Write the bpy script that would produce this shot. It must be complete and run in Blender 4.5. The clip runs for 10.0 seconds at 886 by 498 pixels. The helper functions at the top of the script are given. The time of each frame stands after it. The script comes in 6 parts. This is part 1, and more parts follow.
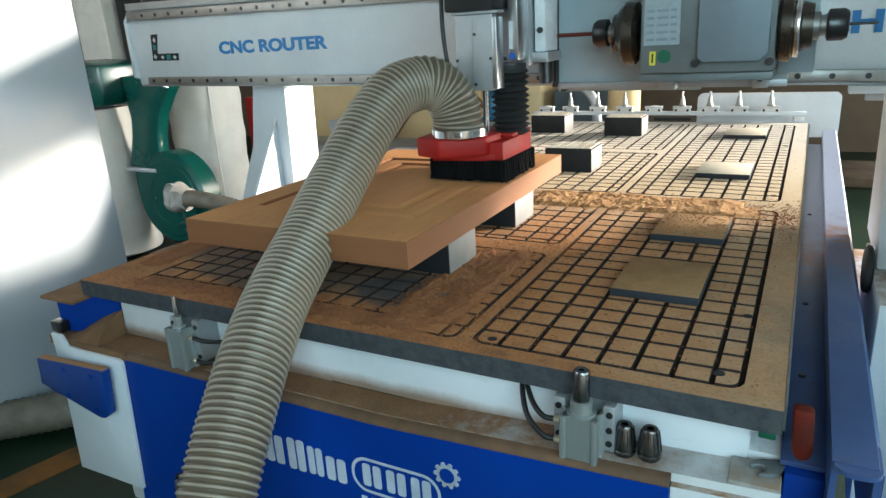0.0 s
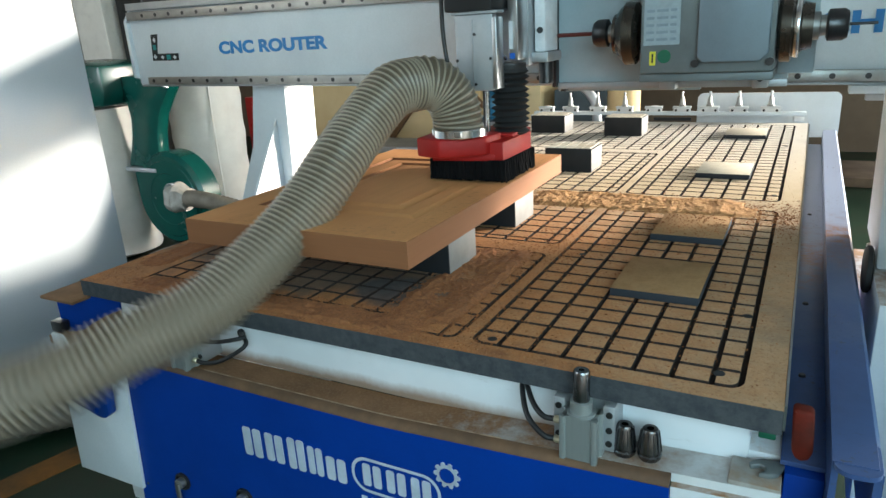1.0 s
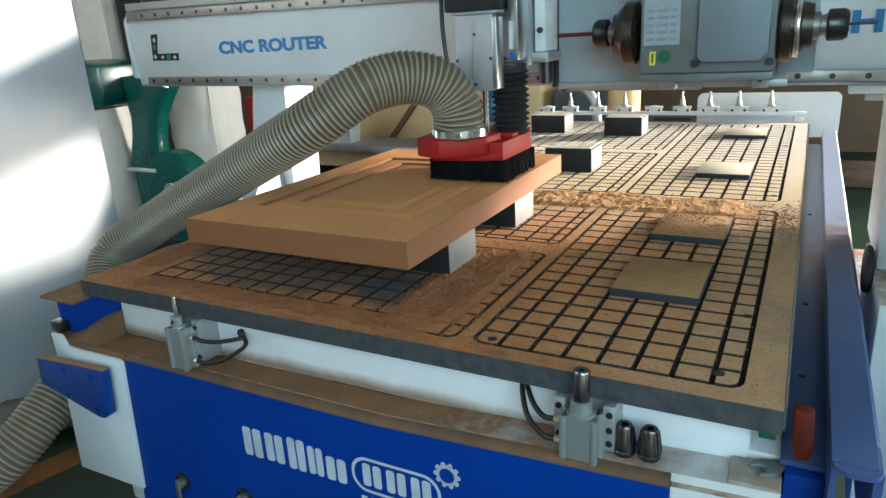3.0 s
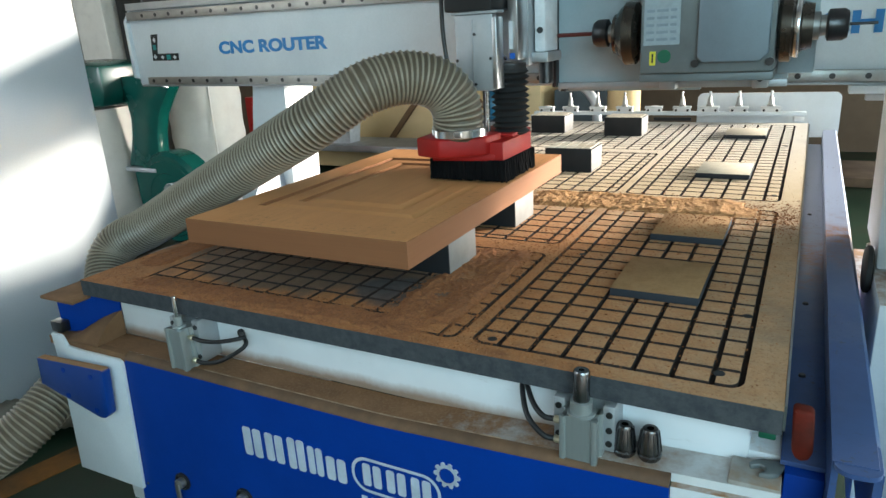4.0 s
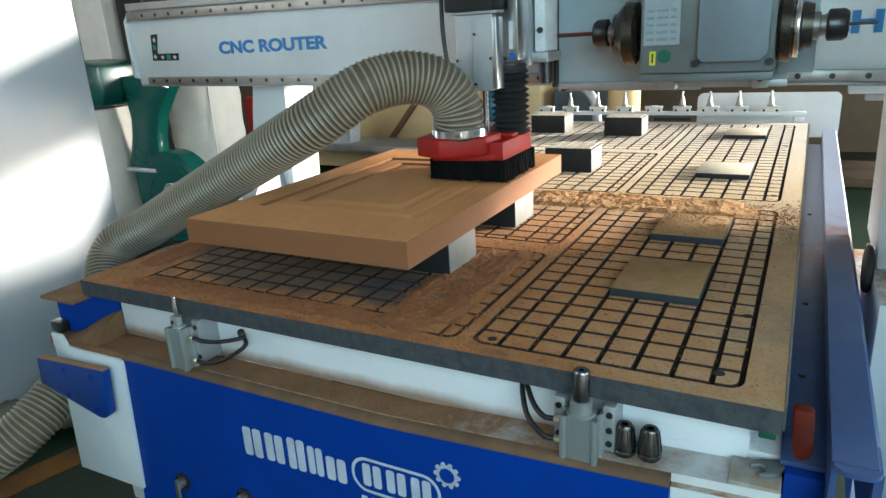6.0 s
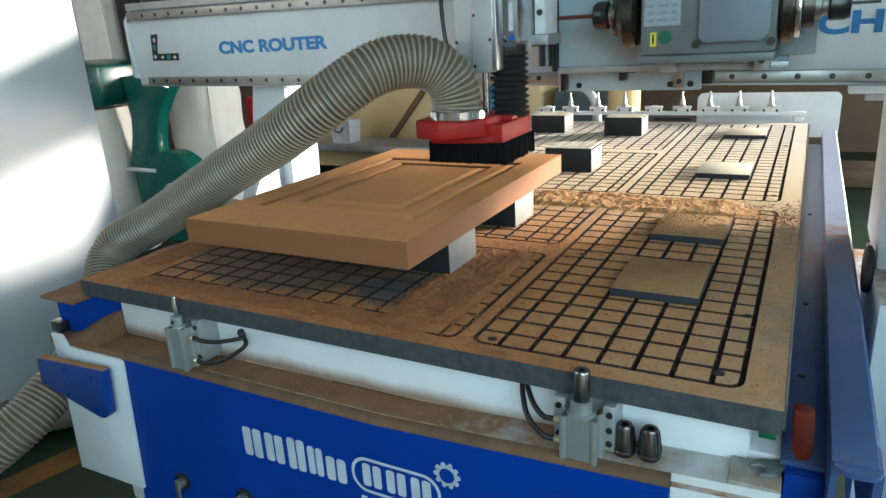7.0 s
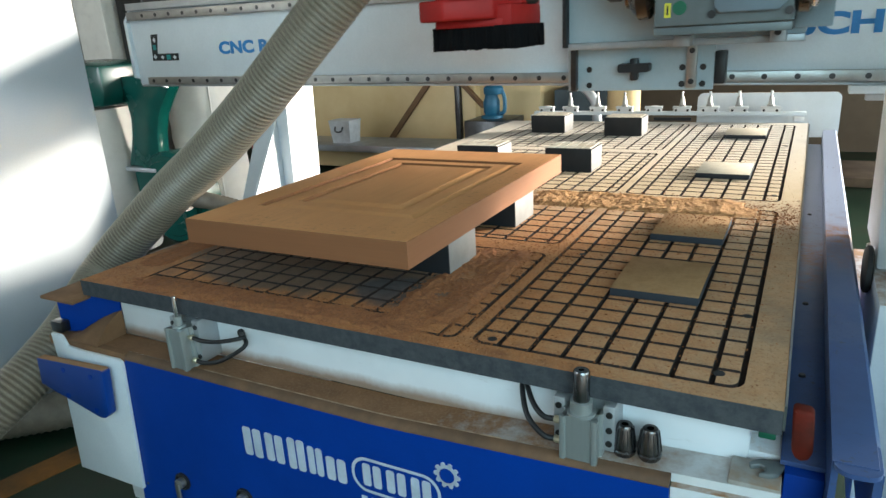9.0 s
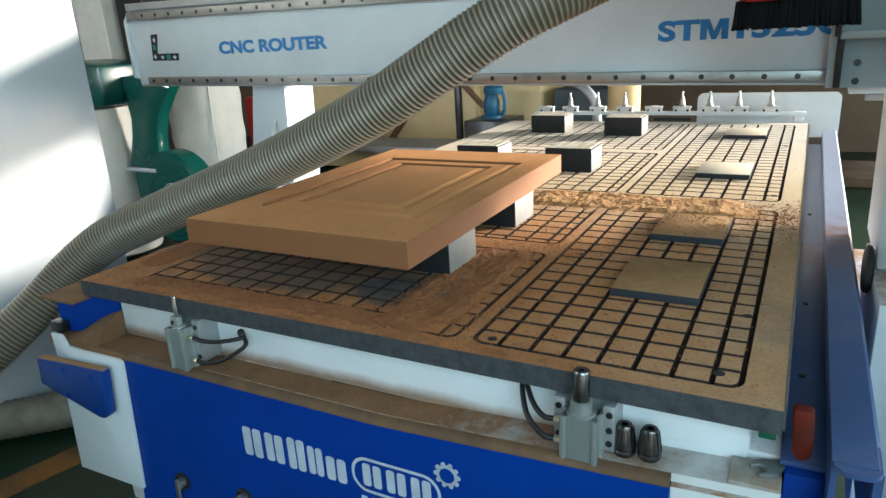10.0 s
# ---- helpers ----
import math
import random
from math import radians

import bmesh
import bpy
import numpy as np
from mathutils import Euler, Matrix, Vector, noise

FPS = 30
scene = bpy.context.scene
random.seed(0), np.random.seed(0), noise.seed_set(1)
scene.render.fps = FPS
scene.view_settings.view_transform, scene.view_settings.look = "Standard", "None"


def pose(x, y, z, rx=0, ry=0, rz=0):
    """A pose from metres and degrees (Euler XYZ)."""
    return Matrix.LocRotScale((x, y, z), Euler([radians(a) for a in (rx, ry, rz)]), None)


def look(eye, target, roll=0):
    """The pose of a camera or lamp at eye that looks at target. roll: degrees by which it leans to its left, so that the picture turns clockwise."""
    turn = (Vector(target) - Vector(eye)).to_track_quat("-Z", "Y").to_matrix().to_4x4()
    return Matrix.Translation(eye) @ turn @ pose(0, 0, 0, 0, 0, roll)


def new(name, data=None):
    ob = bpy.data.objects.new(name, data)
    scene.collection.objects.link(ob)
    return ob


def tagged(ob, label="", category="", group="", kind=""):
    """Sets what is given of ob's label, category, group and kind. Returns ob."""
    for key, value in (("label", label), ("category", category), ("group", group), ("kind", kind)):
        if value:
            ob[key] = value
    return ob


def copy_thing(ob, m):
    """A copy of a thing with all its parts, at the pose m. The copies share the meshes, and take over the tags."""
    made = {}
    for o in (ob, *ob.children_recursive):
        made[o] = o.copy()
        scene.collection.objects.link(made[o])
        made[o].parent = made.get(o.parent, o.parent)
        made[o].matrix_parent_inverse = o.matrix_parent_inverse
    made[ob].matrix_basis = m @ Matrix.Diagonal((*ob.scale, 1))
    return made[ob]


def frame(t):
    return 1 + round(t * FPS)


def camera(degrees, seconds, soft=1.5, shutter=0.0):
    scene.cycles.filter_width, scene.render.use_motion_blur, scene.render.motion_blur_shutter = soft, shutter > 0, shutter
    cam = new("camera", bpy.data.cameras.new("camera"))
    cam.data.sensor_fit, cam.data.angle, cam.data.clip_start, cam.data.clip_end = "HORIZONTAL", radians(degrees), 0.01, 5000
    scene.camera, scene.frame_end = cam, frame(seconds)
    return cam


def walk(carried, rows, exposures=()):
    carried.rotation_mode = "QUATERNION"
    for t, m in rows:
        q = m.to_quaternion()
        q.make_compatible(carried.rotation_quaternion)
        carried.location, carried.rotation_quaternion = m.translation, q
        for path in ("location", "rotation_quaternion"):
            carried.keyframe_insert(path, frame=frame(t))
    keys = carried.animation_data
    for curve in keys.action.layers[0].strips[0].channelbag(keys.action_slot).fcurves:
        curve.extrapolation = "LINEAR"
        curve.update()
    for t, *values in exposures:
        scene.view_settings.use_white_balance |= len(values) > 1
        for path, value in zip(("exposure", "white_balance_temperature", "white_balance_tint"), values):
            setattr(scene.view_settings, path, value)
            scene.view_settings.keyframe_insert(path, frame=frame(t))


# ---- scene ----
cam = camera(67.0, 10.0, soft=1.5, shutter=0.6)
EYE, AIM = (0.717, -0.872, 1.2986), (-0.2046, 0.7911, 0.6786)
walk(cam, [(0.0, look(EYE, AIM, -3.47)), (10.0, look(EYE, AIM, -3.47))], exposures=[(0.0, 1.46), (10.0, 1.46)])

# ---- light ----
world = bpy.data.worlds.new("sky")
scene.world = world
world.use_nodes = True
sky = world.node_tree.nodes.new("ShaderNodeTexSky")
sky.sky_type, sky.sun_disc = "NISHITA", False
SUN_AZ, SUN_EL = 35.0, 10.0      # degrees from +x towards +y, and above the horizon
sky.sun_elevation, sky.sun_rotation = radians(SUN_EL), radians(90 - SUN_AZ)
world.node_tree.links.new(sky.outputs[0], world.node_tree.nodes["Background"].inputs[0])
world.node_tree.nodes["Background"].inputs[1].default_value = 0.12


def lamp(name, kind, m, energy, color, **more):
    data = bpy.data.lights.new(name, kind)
    data.energy, data.color = energy, color
    ob = new(name, data)
    ob.matrix_world = m
    return ob


sun_dir = Vector((math.cos(radians(SUN_EL)) * math.cos(radians(SUN_AZ)), math.cos(radians(SUN_EL)) * math.sin(radians(SUN_AZ)), math.sin(radians(SUN_EL))))
sun = lamp("sun", "SUN", look(tuple(sun_dir * 20), (0, 0, 0)), 4.8, (1.0, 0.93, 0.80))
sun.data.angle = radians(9.0)


def sky_window(name, eye, target, w, h, energy, color):
    ob = lamp(name, "AREA", look(eye, target), energy, color)
    ob.data.shape, ob.data.size, ob.data.size_y = "RECTANGLE", w, h
    return ob


sky_window("sky_through_gate", (6.4, 6.35, 2.1), (4.8, 0, 1.4), 4.2, 3.8, 480, (0.90, 0.97, 1.0))
sky_window("sky_through_south_window", (2.6, -2.97, 2.3), (1.2, 0, 1.2), 3.2, 2.0, 54, (0.55, 0.88, 1.0))
sky_window("sky_through_east_window", (10.15, 0.2, 2.6), (0, 0.5, 1.6), 5.0, 2.4, 105, (0.68, 0.92, 1.0))

# Added fill for the machines at the back; no window is known there.
sky_window("southwest_fill", (-4.1, -2.97, 2.4), (-3.0, 3.0, 0.8), 2.8, 2.0, 55, (0.85, 0.95, 1.0))


# ---- materials ----
def nodes_of(m):
    m.use_nodes = True
    t = m.node_tree
    return t, t.nodes["Principled BSDF"]


def noise_node(t, scale, detail=4.0, rough=0.6, stretch=(1, 1, 1), coord="Object"):
    c = t.nodes.new("ShaderNodeTexCoord")
    mp = t.nodes.new("ShaderNodeMapping")
    mp.inputs["Scale"].default_value = stretch
    n = t.nodes.new("ShaderNodeTexNoise")
    n.inputs["Scale"].default_value, n.inputs["Detail"].default_value, n.inputs["Roughness"].default_value = scale, detail, rough
    t.links.new(c.outputs[coord], mp.inputs[0])
    t.links.new(mp.outputs[0], n.inputs["Vector"])
    return n.outputs["Fac"]


def ramp(t, fac, a, b, ca=(0, 0, 0, 1), cb=(1, 1, 1, 1)):
    r = t.nodes.new("ShaderNodeValToRGB")
    r.color_ramp.elements[0].position, r.color_ramp.elements[1].position = a, b
    r.color_ramp.elements[0].color, r.color_ramp.elements[1].color = ca, cb
    t.links.new(fac, r.inputs[0])
    return r.outputs["Color"]


def mix(t, fac, a, b, mode="MIX"):
    n = t.nodes.new("ShaderNodeMix")
    n.data_type, n.blend_type = "RGBA", mode
    for sock, v in ((n.inputs[0], fac), (n.inputs[6], a), (n.inputs[7], b)):
        if isinstance(v, (int, float)):
            sock.default_value = v
        elif isinstance(v, tuple):
            sock.default_value = (*v[:3], 1)
        else:
            t.links.new(v, sock)
    return n.outputs[2]


def calc(t, op, a, b=0.0, c=0.0):
    n = t.nodes.new("ShaderNodeMath")
    n.operation = op
    for sock, v in zip(n.inputs, (a, b, c)):
        if isinstance(v, (int, float)):
            sock.default_value = v
        else:
            t.links.new(v, sock)
    return n.outputs[0]


def bump(t, b, height, strength=0.2, distance=0.002):
    n = t.nodes.new("ShaderNodeBump")
    n.inputs["Strength"].default_value, n.inputs["Distance"].default_value = strength, distance
    t.links.new(height, n.inputs["Height"])
    t.links.new(n.outputs[0], b.inputs["Normal"])


def rise(t, value, a, b):
    """0 at a, 1 at b, held beyond."""
    n = t.nodes.new("ShaderNodeMapRange")
    n.inputs["From Min"].default_value, n.inputs["From Max"].default_value = a, b
    t.links.new(value, n.inputs["Value"])
    return n.outputs["Result"]


def up_facing(t, a=0.6, z=0.9):
    g = t.nodes.new("ShaderNodeNewGeometry")
    s = t.nodes.new("ShaderNodeSeparateXYZ")
    t.links.new(g.outputs["True Normal"], s.inputs[0])
    return ramp(t, s.outputs["Z"], a, z)


DUST, DUST_DARK = (0.40, 0.235, 0.12), (0.27, 0.125, 0.05)


def surface(name, col, col2=None, scale=6.0, rough=0.5, metal=0.0, bumps=0.1, grain=180.0, dust=0.0, dust_col=DUST, stretch=(1, 1, 1), spec=0.5):
    """Paint, metal or plastic with large blotches, fine grain and, where dust > 0, sawdust on the faces that look up."""
    m = bpy.data.materials.new(name)
    t, b = nodes_of(m)
    col2 = col2 or tuple(c * 0.82 for c in col)
    big = noise_node(t, scale, stretch=stretch)
    c = mix(t, ramp(t, big, 0.35, 0.68), col, col2)
    fine = noise_node(t, grain, 2.0, stretch=stretch)
    c = mix(t, 0.05, c, ramp(t, fine, 0.3, 0.7), "MULTIPLY")
    r = calc(t, "MULTIPLY_ADD", big, 0.25, rough - 0.12)
    if dust > 0:
        cover = calc(t, "MULTIPLY", up_facing(t), ramp(t, noise_node(t, 7.0, 6.0, 0.7), 0.62 - 0.5 * dust, 0.78 - 0.4 * dust))
        d = mix(t, noise_node(t, 60.0, 5.0, 0.75), dust_col, DUST_DARK)
        c = mix(t, cover, c, d)
        r = calc(t, "MAXIMUM", r, calc(t, "MULTIPLY", cover, 0.9))
        mt = calc(t, "MULTIPLY", calc(t, "SUBTRACT", 1.0, cover), metal)
        t.links.new(mt, b.inputs["Metallic"])
    else:
        b.inputs["Metallic"].default_value = metal
    t.links.new(c, b.inputs["Base Color"])
    t.links.new(r, b.inputs["Roughness"])
    b.inputs["Specular IOR Level"].default_value = spec
    bump(t, b, fine, bumps, 0.0006)
    return m


M = {}
M["white"] = surface("white_machine_paint", (0.70, 0.75, 0.79), (0.62, 0.67, 0.71), 4, 0.42, dust=0.0)
M["white_dusty"] = surface("white_paint_dusty", (0.74, 0.77, 0.80), (0.64, 0.66, 0.68), 4, 0.45, dust=0.45)
M["cabinet"] = surface("white_cabinet_paint", (0.47, 0.50, 0.53), (0.43, 0.46, 0.49), 1.2, 0.35, bumps=0.04)
M["blue"] = surface("blue_paint", (0.0005, 0.040, 0.285), (0.0005, 0.034, 0.245), 5, 0.45, bumps=0.05, spec=0.16)
M["blue_dusty"] = surface("blue_paint_dusty", (0.001, 0.042, 0.240), (0.001, 0.035, 0.208), 5, 0.42, dust=1.0, spec=0.35)
M["collet"] = surface("oiled_spring_steel", (0.20, 0.20, 0.205), (0.14, 0.14, 0.145), 20, 0.24, 1.0, 0.05, 200)
M["alu_dark"] = surface("anodised_grey_aluminium", (0.42, 0.45, 0.44), (0.34, 0.365, 0.36), 9, 0.34, 0.6, 0.08, 240, stretch=(1, 1, 0.1))
M["housing"] = surface("pale_cyan_paint", (0.60, 0.78, 0.84), (0.54, 0.71, 0.77), 3, 0.4)
M["plate"] = surface("pale_blue_grey_paint", (0.40, 0.49, 0.53), (0.34, 0.42, 0.46), 5, 0.4)
M["motor"] = surface("grey_motor_casting", (0.17, 0.195, 0.20), (0.12, 0.135, 0.135), 7, 0.45, 0.2, 0.15, 200)
M["cover"] = surface("grey_blue_motor_cover", (0.19, 0.235, 0.27), (0.15, 0.185, 0.215), 6, 0.45, 0.1, 0.08, 240)
M["tray"] = surface("tray_under_sawdust", (0.22, 0.112, 0.052), (0.15, 0.075, 0.035), 16, 0.9, bumps=0.4)
M["pale_edge"] = surface("pale_brown_edge", (0.36, 0.25, 0.165), (0.17, 0.095, 0.05), 40, 0.6)
M["grimy"] = surface("grimy_grey_paint", (0.40, 0.39, 0.37), (0.22, 0.18, 0.14), 14, 0.6, dust=0.3)
M["lip"] = surface("brown_stained_edge", (0.16, 0.085, 0.043), (0.085, 0.048, 0.028), 14, 0.7)
M["old_wood"] = surface("old_grey_planks", (0.16, 0.105, 0.065), (0.11, 0.07, 0.045), 6, 0.8)
M["red_box"] = surface("bright_red_paint", (0.60, 0.012, 0.012), (0.50, 0.01, 0.01), 8, 0.3)
M["dark_cover"] = surface("dark_blue_grey_cover", (0.05, 0.075, 0.09), (0.04, 0.055, 0.065), 6, 0.5)
M["alu"] = surface("brushed_aluminium", (0.62, 0.63, 0.64), (0.52, 0.53, 0.54), 8, 0.34, 1.0, 0.12, 260, stretch=(1, 1, 0.12))
M["alu_matt"] = surface("matt_aluminium", (0.50, 0.52, 0.54), (0.42, 0.44, 0.46), 8, 0.5, 0.7, 0.1, 220)
M["steel"] = surface("ground_steel", (0.46, 0.455, 0.44), (0.36, 0.355, 0.34), 14, 0.42, 0.9, 0.08, 300)
M["chrome"] = surface("polished_steel", (0.78, 0.79, 0.80), (0.66, 0.67, 0.68), 20, 0.16, 1.0, 0.03, 300)
M["dark_steel"] = surface("blackened_steel", (0.085, 0.085, 0.088), (0.055, 0.055, 0.057), 20, 0.32, 0.9, 0.1, 200)
M["bronze"] = surface("hot_bronze_casting", (0.115, 0.10, 0.085), (0.075, 0.065, 0.055), 20, 0.28, 0.9, 0.12, 160)
M["black"] = surface("black_plastic", (0.016, 0.016, 0.018), (0.011, 0.011, 0.012), 12, 0.45, bumps=0.1)
M["rubber"] = surface("black_rubber", (0.012, 0.012, 0.013), (0.02, 0.02, 0.021), 9, 0.7, bumps=0.2, grain=120)
M["bristle"] = surface("black_bristles", (0.006, 0.006, 0.007), (0.011, 0.010, 0.010), 60, 0.9, bumps=0.5, grain=500, stretch=(1, 1, 0.06), spec=0.04)
M["red"] = surface("red_printed_plastic", (0.40, 0.012, 0.010), (0.31, 0.010, 0.008), 10, 0.55, bumps=0.12, dust=0.03, spec=0.3)
M["hose"] = surface("grey_translucent_hose", (0.132, 0.100, 0.067), (0.100, 0.076, 0.050), 9, 0.38, bumps=0.15, grain=140)
M["hose_rib"] = surface("hose_rib_pvc", (0.34, 0.29, 0.225), (0.28, 0.238, 0.182), 9, 0.3, bumps=0.08)
M["old_hose"] = surface("dusty_grey_hose", (0.19, 0.165, 0.13), (0.11, 0.095, 0.072), 12, 0.6, bumps=0.2)
M["green"] = surface("green_machine_paint", (0.003, 0.070, 0.057), (0.002, 0.052, 0.043), 5, 0.24, bumps=0.06)
M["cloth"] = surface("filter_cloth", (0.78, 0.76, 0.71), (0.68, 0.655, 0.605), 5, 0.85, bumps=0.35, grain=260)
M["dusty_wrap"] = surface("grimy_plastic_wrap", (0.34, 0.33, 0.30), (0.22, 0.205, 0.18), 22, 0.5, bumps=0.5, grain=90)
M["yellow"] = surface("cream_machine_paint", (0.80, 0.60, 0.33), (0.70, 0.49, 0.24), 2.2, 0.5, dust=0.25)
M["brown_strip"] = surface("rusty_brown_paint", (0.20, 0.10, 0.045), (0.14, 0.07, 0.03), 6, 0.6)
M["cyan"] = surface("sky_blue_paint", (0.02, 0.15, 0.27), (0.016, 0.12, 0.21), 6, 0.4)
M["pod_side"] = surface("pod_pale_plastic", (0.205, 0.20, 0.195), (0.16, 0.155, 0.15), 12, 0.5, dust=0.0)
M["pod_front"] = surface("pod_dark_plastic", (0.018, 0.019, 0.021), (0.014, 0.015, 0.017), 12, 0.6, spec=0.2)
M["ink_blue"] = surface("blue_lettering", (0.018, 0.205, 0.52), (0.015, 0.18, 0.46), 20, 0.4)
M["ink_white"] = surface("white_lettering", (0.78, 0.80, 0.84), None, 20, 0.4)
M["ink_pale"] = surface("pale_blue_lettering", (0.50, 0.57, 0.66), None, 20, 0.4)
M["ink_teal"] = surface("teal_print", (0.02, 0.30, 0.30), None, 20, 0.4)
M["sticker_green"] = surface("green_sticker", (0.01, 0.11, 0.06), None, 20, 0.4)
M["sticker_yellow"] = surface("yellow_sticker", (0.72, 0.62, 0.05), None, 20, 0.4)
M["sticker_blue"] = surface("blue_sticker", (0.01, 0.12, 0.50), None, 20, 0.4)
M["brass"] = surface("brass_fitting", (0.66, 0.58, 0.42), (0.55, 0.48, 0.33), 20, 0.3, 0.7)
M["dark_red"] = surface("dark_red_plastic", (0.15, 0.016, 0.008), (0.05, 0.012, 0.008), 16, 0.7, spec=0.15)
M["wood_rod"] = surface("red_drill_sleeve", (0.10, 0.014, 0.012), None, 20, 0.35)
M["print_grey"] = surface("faded_print", (0.21, 0.26, 0.30), None, 60, 0.5)
M["label_grey"] = surface("printed_label", (0.30, 0.355, 0.385), (0.25, 0.295, 0.315), 90, 0.45)
M["fork"] = surface("white_fork_plastic", (0.80, 0.81, 0.82), None, 12, 0.45)


def make_board():
    """Grey bed board; sawdust lies on its top, thin and painted sunlit-pale in the far half, blown clean in a patch."""
    m = bpy.data.materials.new("grey_board_under_sawdust")
    t, b = nodes_of(m)
    g = t.nodes.new("ShaderNodeNewGeometry")
    xyz = t.nodes.new("ShaderNodeSeparateXYZ")
    t.links.new(g.outputs["Position"], xyz.inputs[0])
    big, mid, fine = noise_node(t, 5.0, 6, 0.65), noise_node(t, 26.0, 6, 0.7), noise_node(t, 320.0, 3, 0.7)

    def patch(cx, cy, rx, ry, soft):
        dx = calc(t, "DIVIDE", calc(t, "SUBTRACT", xyz.outputs["X"], cx), rx)
        dy = calc(t, "DIVIDE", calc(t, "SUBTRACT", xyz.outputs["Y"], cy), ry)
        d = calc(t, "SQRT", calc(t, "ADD", calc(t, "MULTIPLY", dx, dx), calc(t, "MULTIPLY", dy, dy)))
        d = calc(t, "ADD", d, calc(t, "MULTIPLY", calc(t, "SUBTRACT", big, 0.5), 1.3))
        return ramp(t, d, 1 - soft, 1 + soft, (1, 1, 1, 1), (0, 0, 0, 1))

    slate = mix(t, ramp(t, noise_node(t, 38.0, 6, 0.75), 0.38, 0.66), (0.026, 0.032, 0.040), (0.062, 0.066, 0.070))
    orange = mix(t, ramp(t, mid, 0.3, 0.7), (0.50, 0.250, 0.105), (0.36, 0.160, 0.060))
    beige = mix(t, ramp(t, mid, 0.3, 0.7), (0.475, 0.312, 0.185), (0.37, 0.226, 0.125))
    pale = mix(t, rise(t, calc(t, "ADD", xyz.outputs["X"], calc(t, "MULTIPLY", calc(t, "SUBTRACT", big, 0.5), 0.9)), 0.30, 0.74), orange, beige)
    chip = mix(t, ramp(t, mid, 0.35, 0.65), (0.29, 0.099, 0.031), (0.15, 0.047, 0.016))
    thick = calc(t, "MAXIMUM", patch(0.09, 0.24, 0.20, 0.34, 0.35), calc(t, "MAXIMUM", patch(0.32, 1.05, 0.42, 0.10, 0.4), calc(t, "MAXIMUM", calc(t, "MAXIMUM", patch(0.71, 0.92, 0.05, 0.14, 0.5), patch(-0.20, 0.0, 0.75, 0.11, 0.5)), calc(t, "MULTIPLY", patch(-0.35, 0.25, 0.62, 0.50, 0.25), 0.7))))
    # Brown-grey bed under the door panel: the panel's shade put into the colour.
    panel_shade = patch(-0.27, 0.32, 0.46, 0.23, 0.2)
    clean = calc(t, "MAXIMUM", patch(0.01, 0.19, 0.12, 0.085, 0.3), patch(-0.50, 0.33, 0.05, 0.04, 0.5))
    c = mix(t, calc(t, "MULTIPLY", thick, 0.95), pale, chip)
    # Golden to cream towards the far end: sunlight put into the colour.
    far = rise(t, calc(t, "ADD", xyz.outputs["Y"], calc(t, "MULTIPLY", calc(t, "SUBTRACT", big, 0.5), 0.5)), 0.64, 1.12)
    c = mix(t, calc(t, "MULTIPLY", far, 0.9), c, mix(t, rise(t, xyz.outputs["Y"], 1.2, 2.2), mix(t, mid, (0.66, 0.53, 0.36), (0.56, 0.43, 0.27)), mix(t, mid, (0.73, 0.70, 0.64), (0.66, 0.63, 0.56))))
    flour = ramp(t, noise_node(t, 17.0, 7, 0.8), 0.38, 0.58)
    c = mix(t, calc(t, "MULTIPLY", flour, calc(t, "MULTIPLY", calc(t, "MULTIPLY_ADD", far, -0.75, 0.85), ramp(t, xyz.outputs["X"], 0.2, 0.72, (1, 1, 1, 1), (0.35, 0.35, 0.35, 1)))), c, (0.45, 0.178, 0.055))
    specks = ramp(t, noise_node(t, 150.0, 4, 0.8), 0.54, 0.62)
    thin = calc(t, "MULTIPLY_ADD", far, -0.42, 0.55)
    c = mix(t, calc(t, "MULTIPLY", specks, thin), c, (0.16, 0.065, 0.026))
    light_specks = ramp(t, noise_node(t, 210.0, 3, 0.8), 0.57, 0.63)
    c = mix(t, calc(t, "MULTIPLY", light_specks, 0.5), c, (0.58, 0.36, 0.18))
    grey_show = calc(t, "MAXIMUM", clean, ramp(t, big, 0.56, 0.72))
    grey_show = calc(t, "MULTIPLY", grey_show, calc(t, "SUBTRACT", 1.0, calc(t, "MULTIPLY", far, 0.8)))
    c = mix(t, calc(t, "MULTIPLY", grey_show, 0.72), c, mix(t, 0.45, slate, pale))
    c = mix(t, calc(t, "MULTIPLY", panel_shade, 0.8), c, mix(t, ramp(t, mid, 0.3, 0.7), (0.120, 0.086, 0.060), (0.080, 0.062, 0.049)))
    c = mix(t, calc(t, "MULTIPLY", clean, 0.75), c, slate)
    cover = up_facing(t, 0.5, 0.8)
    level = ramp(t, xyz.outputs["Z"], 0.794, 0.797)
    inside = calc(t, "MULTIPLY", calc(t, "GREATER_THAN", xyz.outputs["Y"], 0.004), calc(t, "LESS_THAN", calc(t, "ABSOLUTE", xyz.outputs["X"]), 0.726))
    # Groove floors and walls near-black: the shade inside them is put into the colour.
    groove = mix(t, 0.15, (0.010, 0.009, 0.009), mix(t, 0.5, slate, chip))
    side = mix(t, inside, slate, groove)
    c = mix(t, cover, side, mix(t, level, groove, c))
    t.links.new(c, b.inputs["Base Color"])
    b.inputs["Roughness"].default_value = 0.85
    bump(t, b, calc(t, "ADD", calc(t, "MULTIPLY", mid, 0.5), fine), 0.35, 0.0015)
    return m


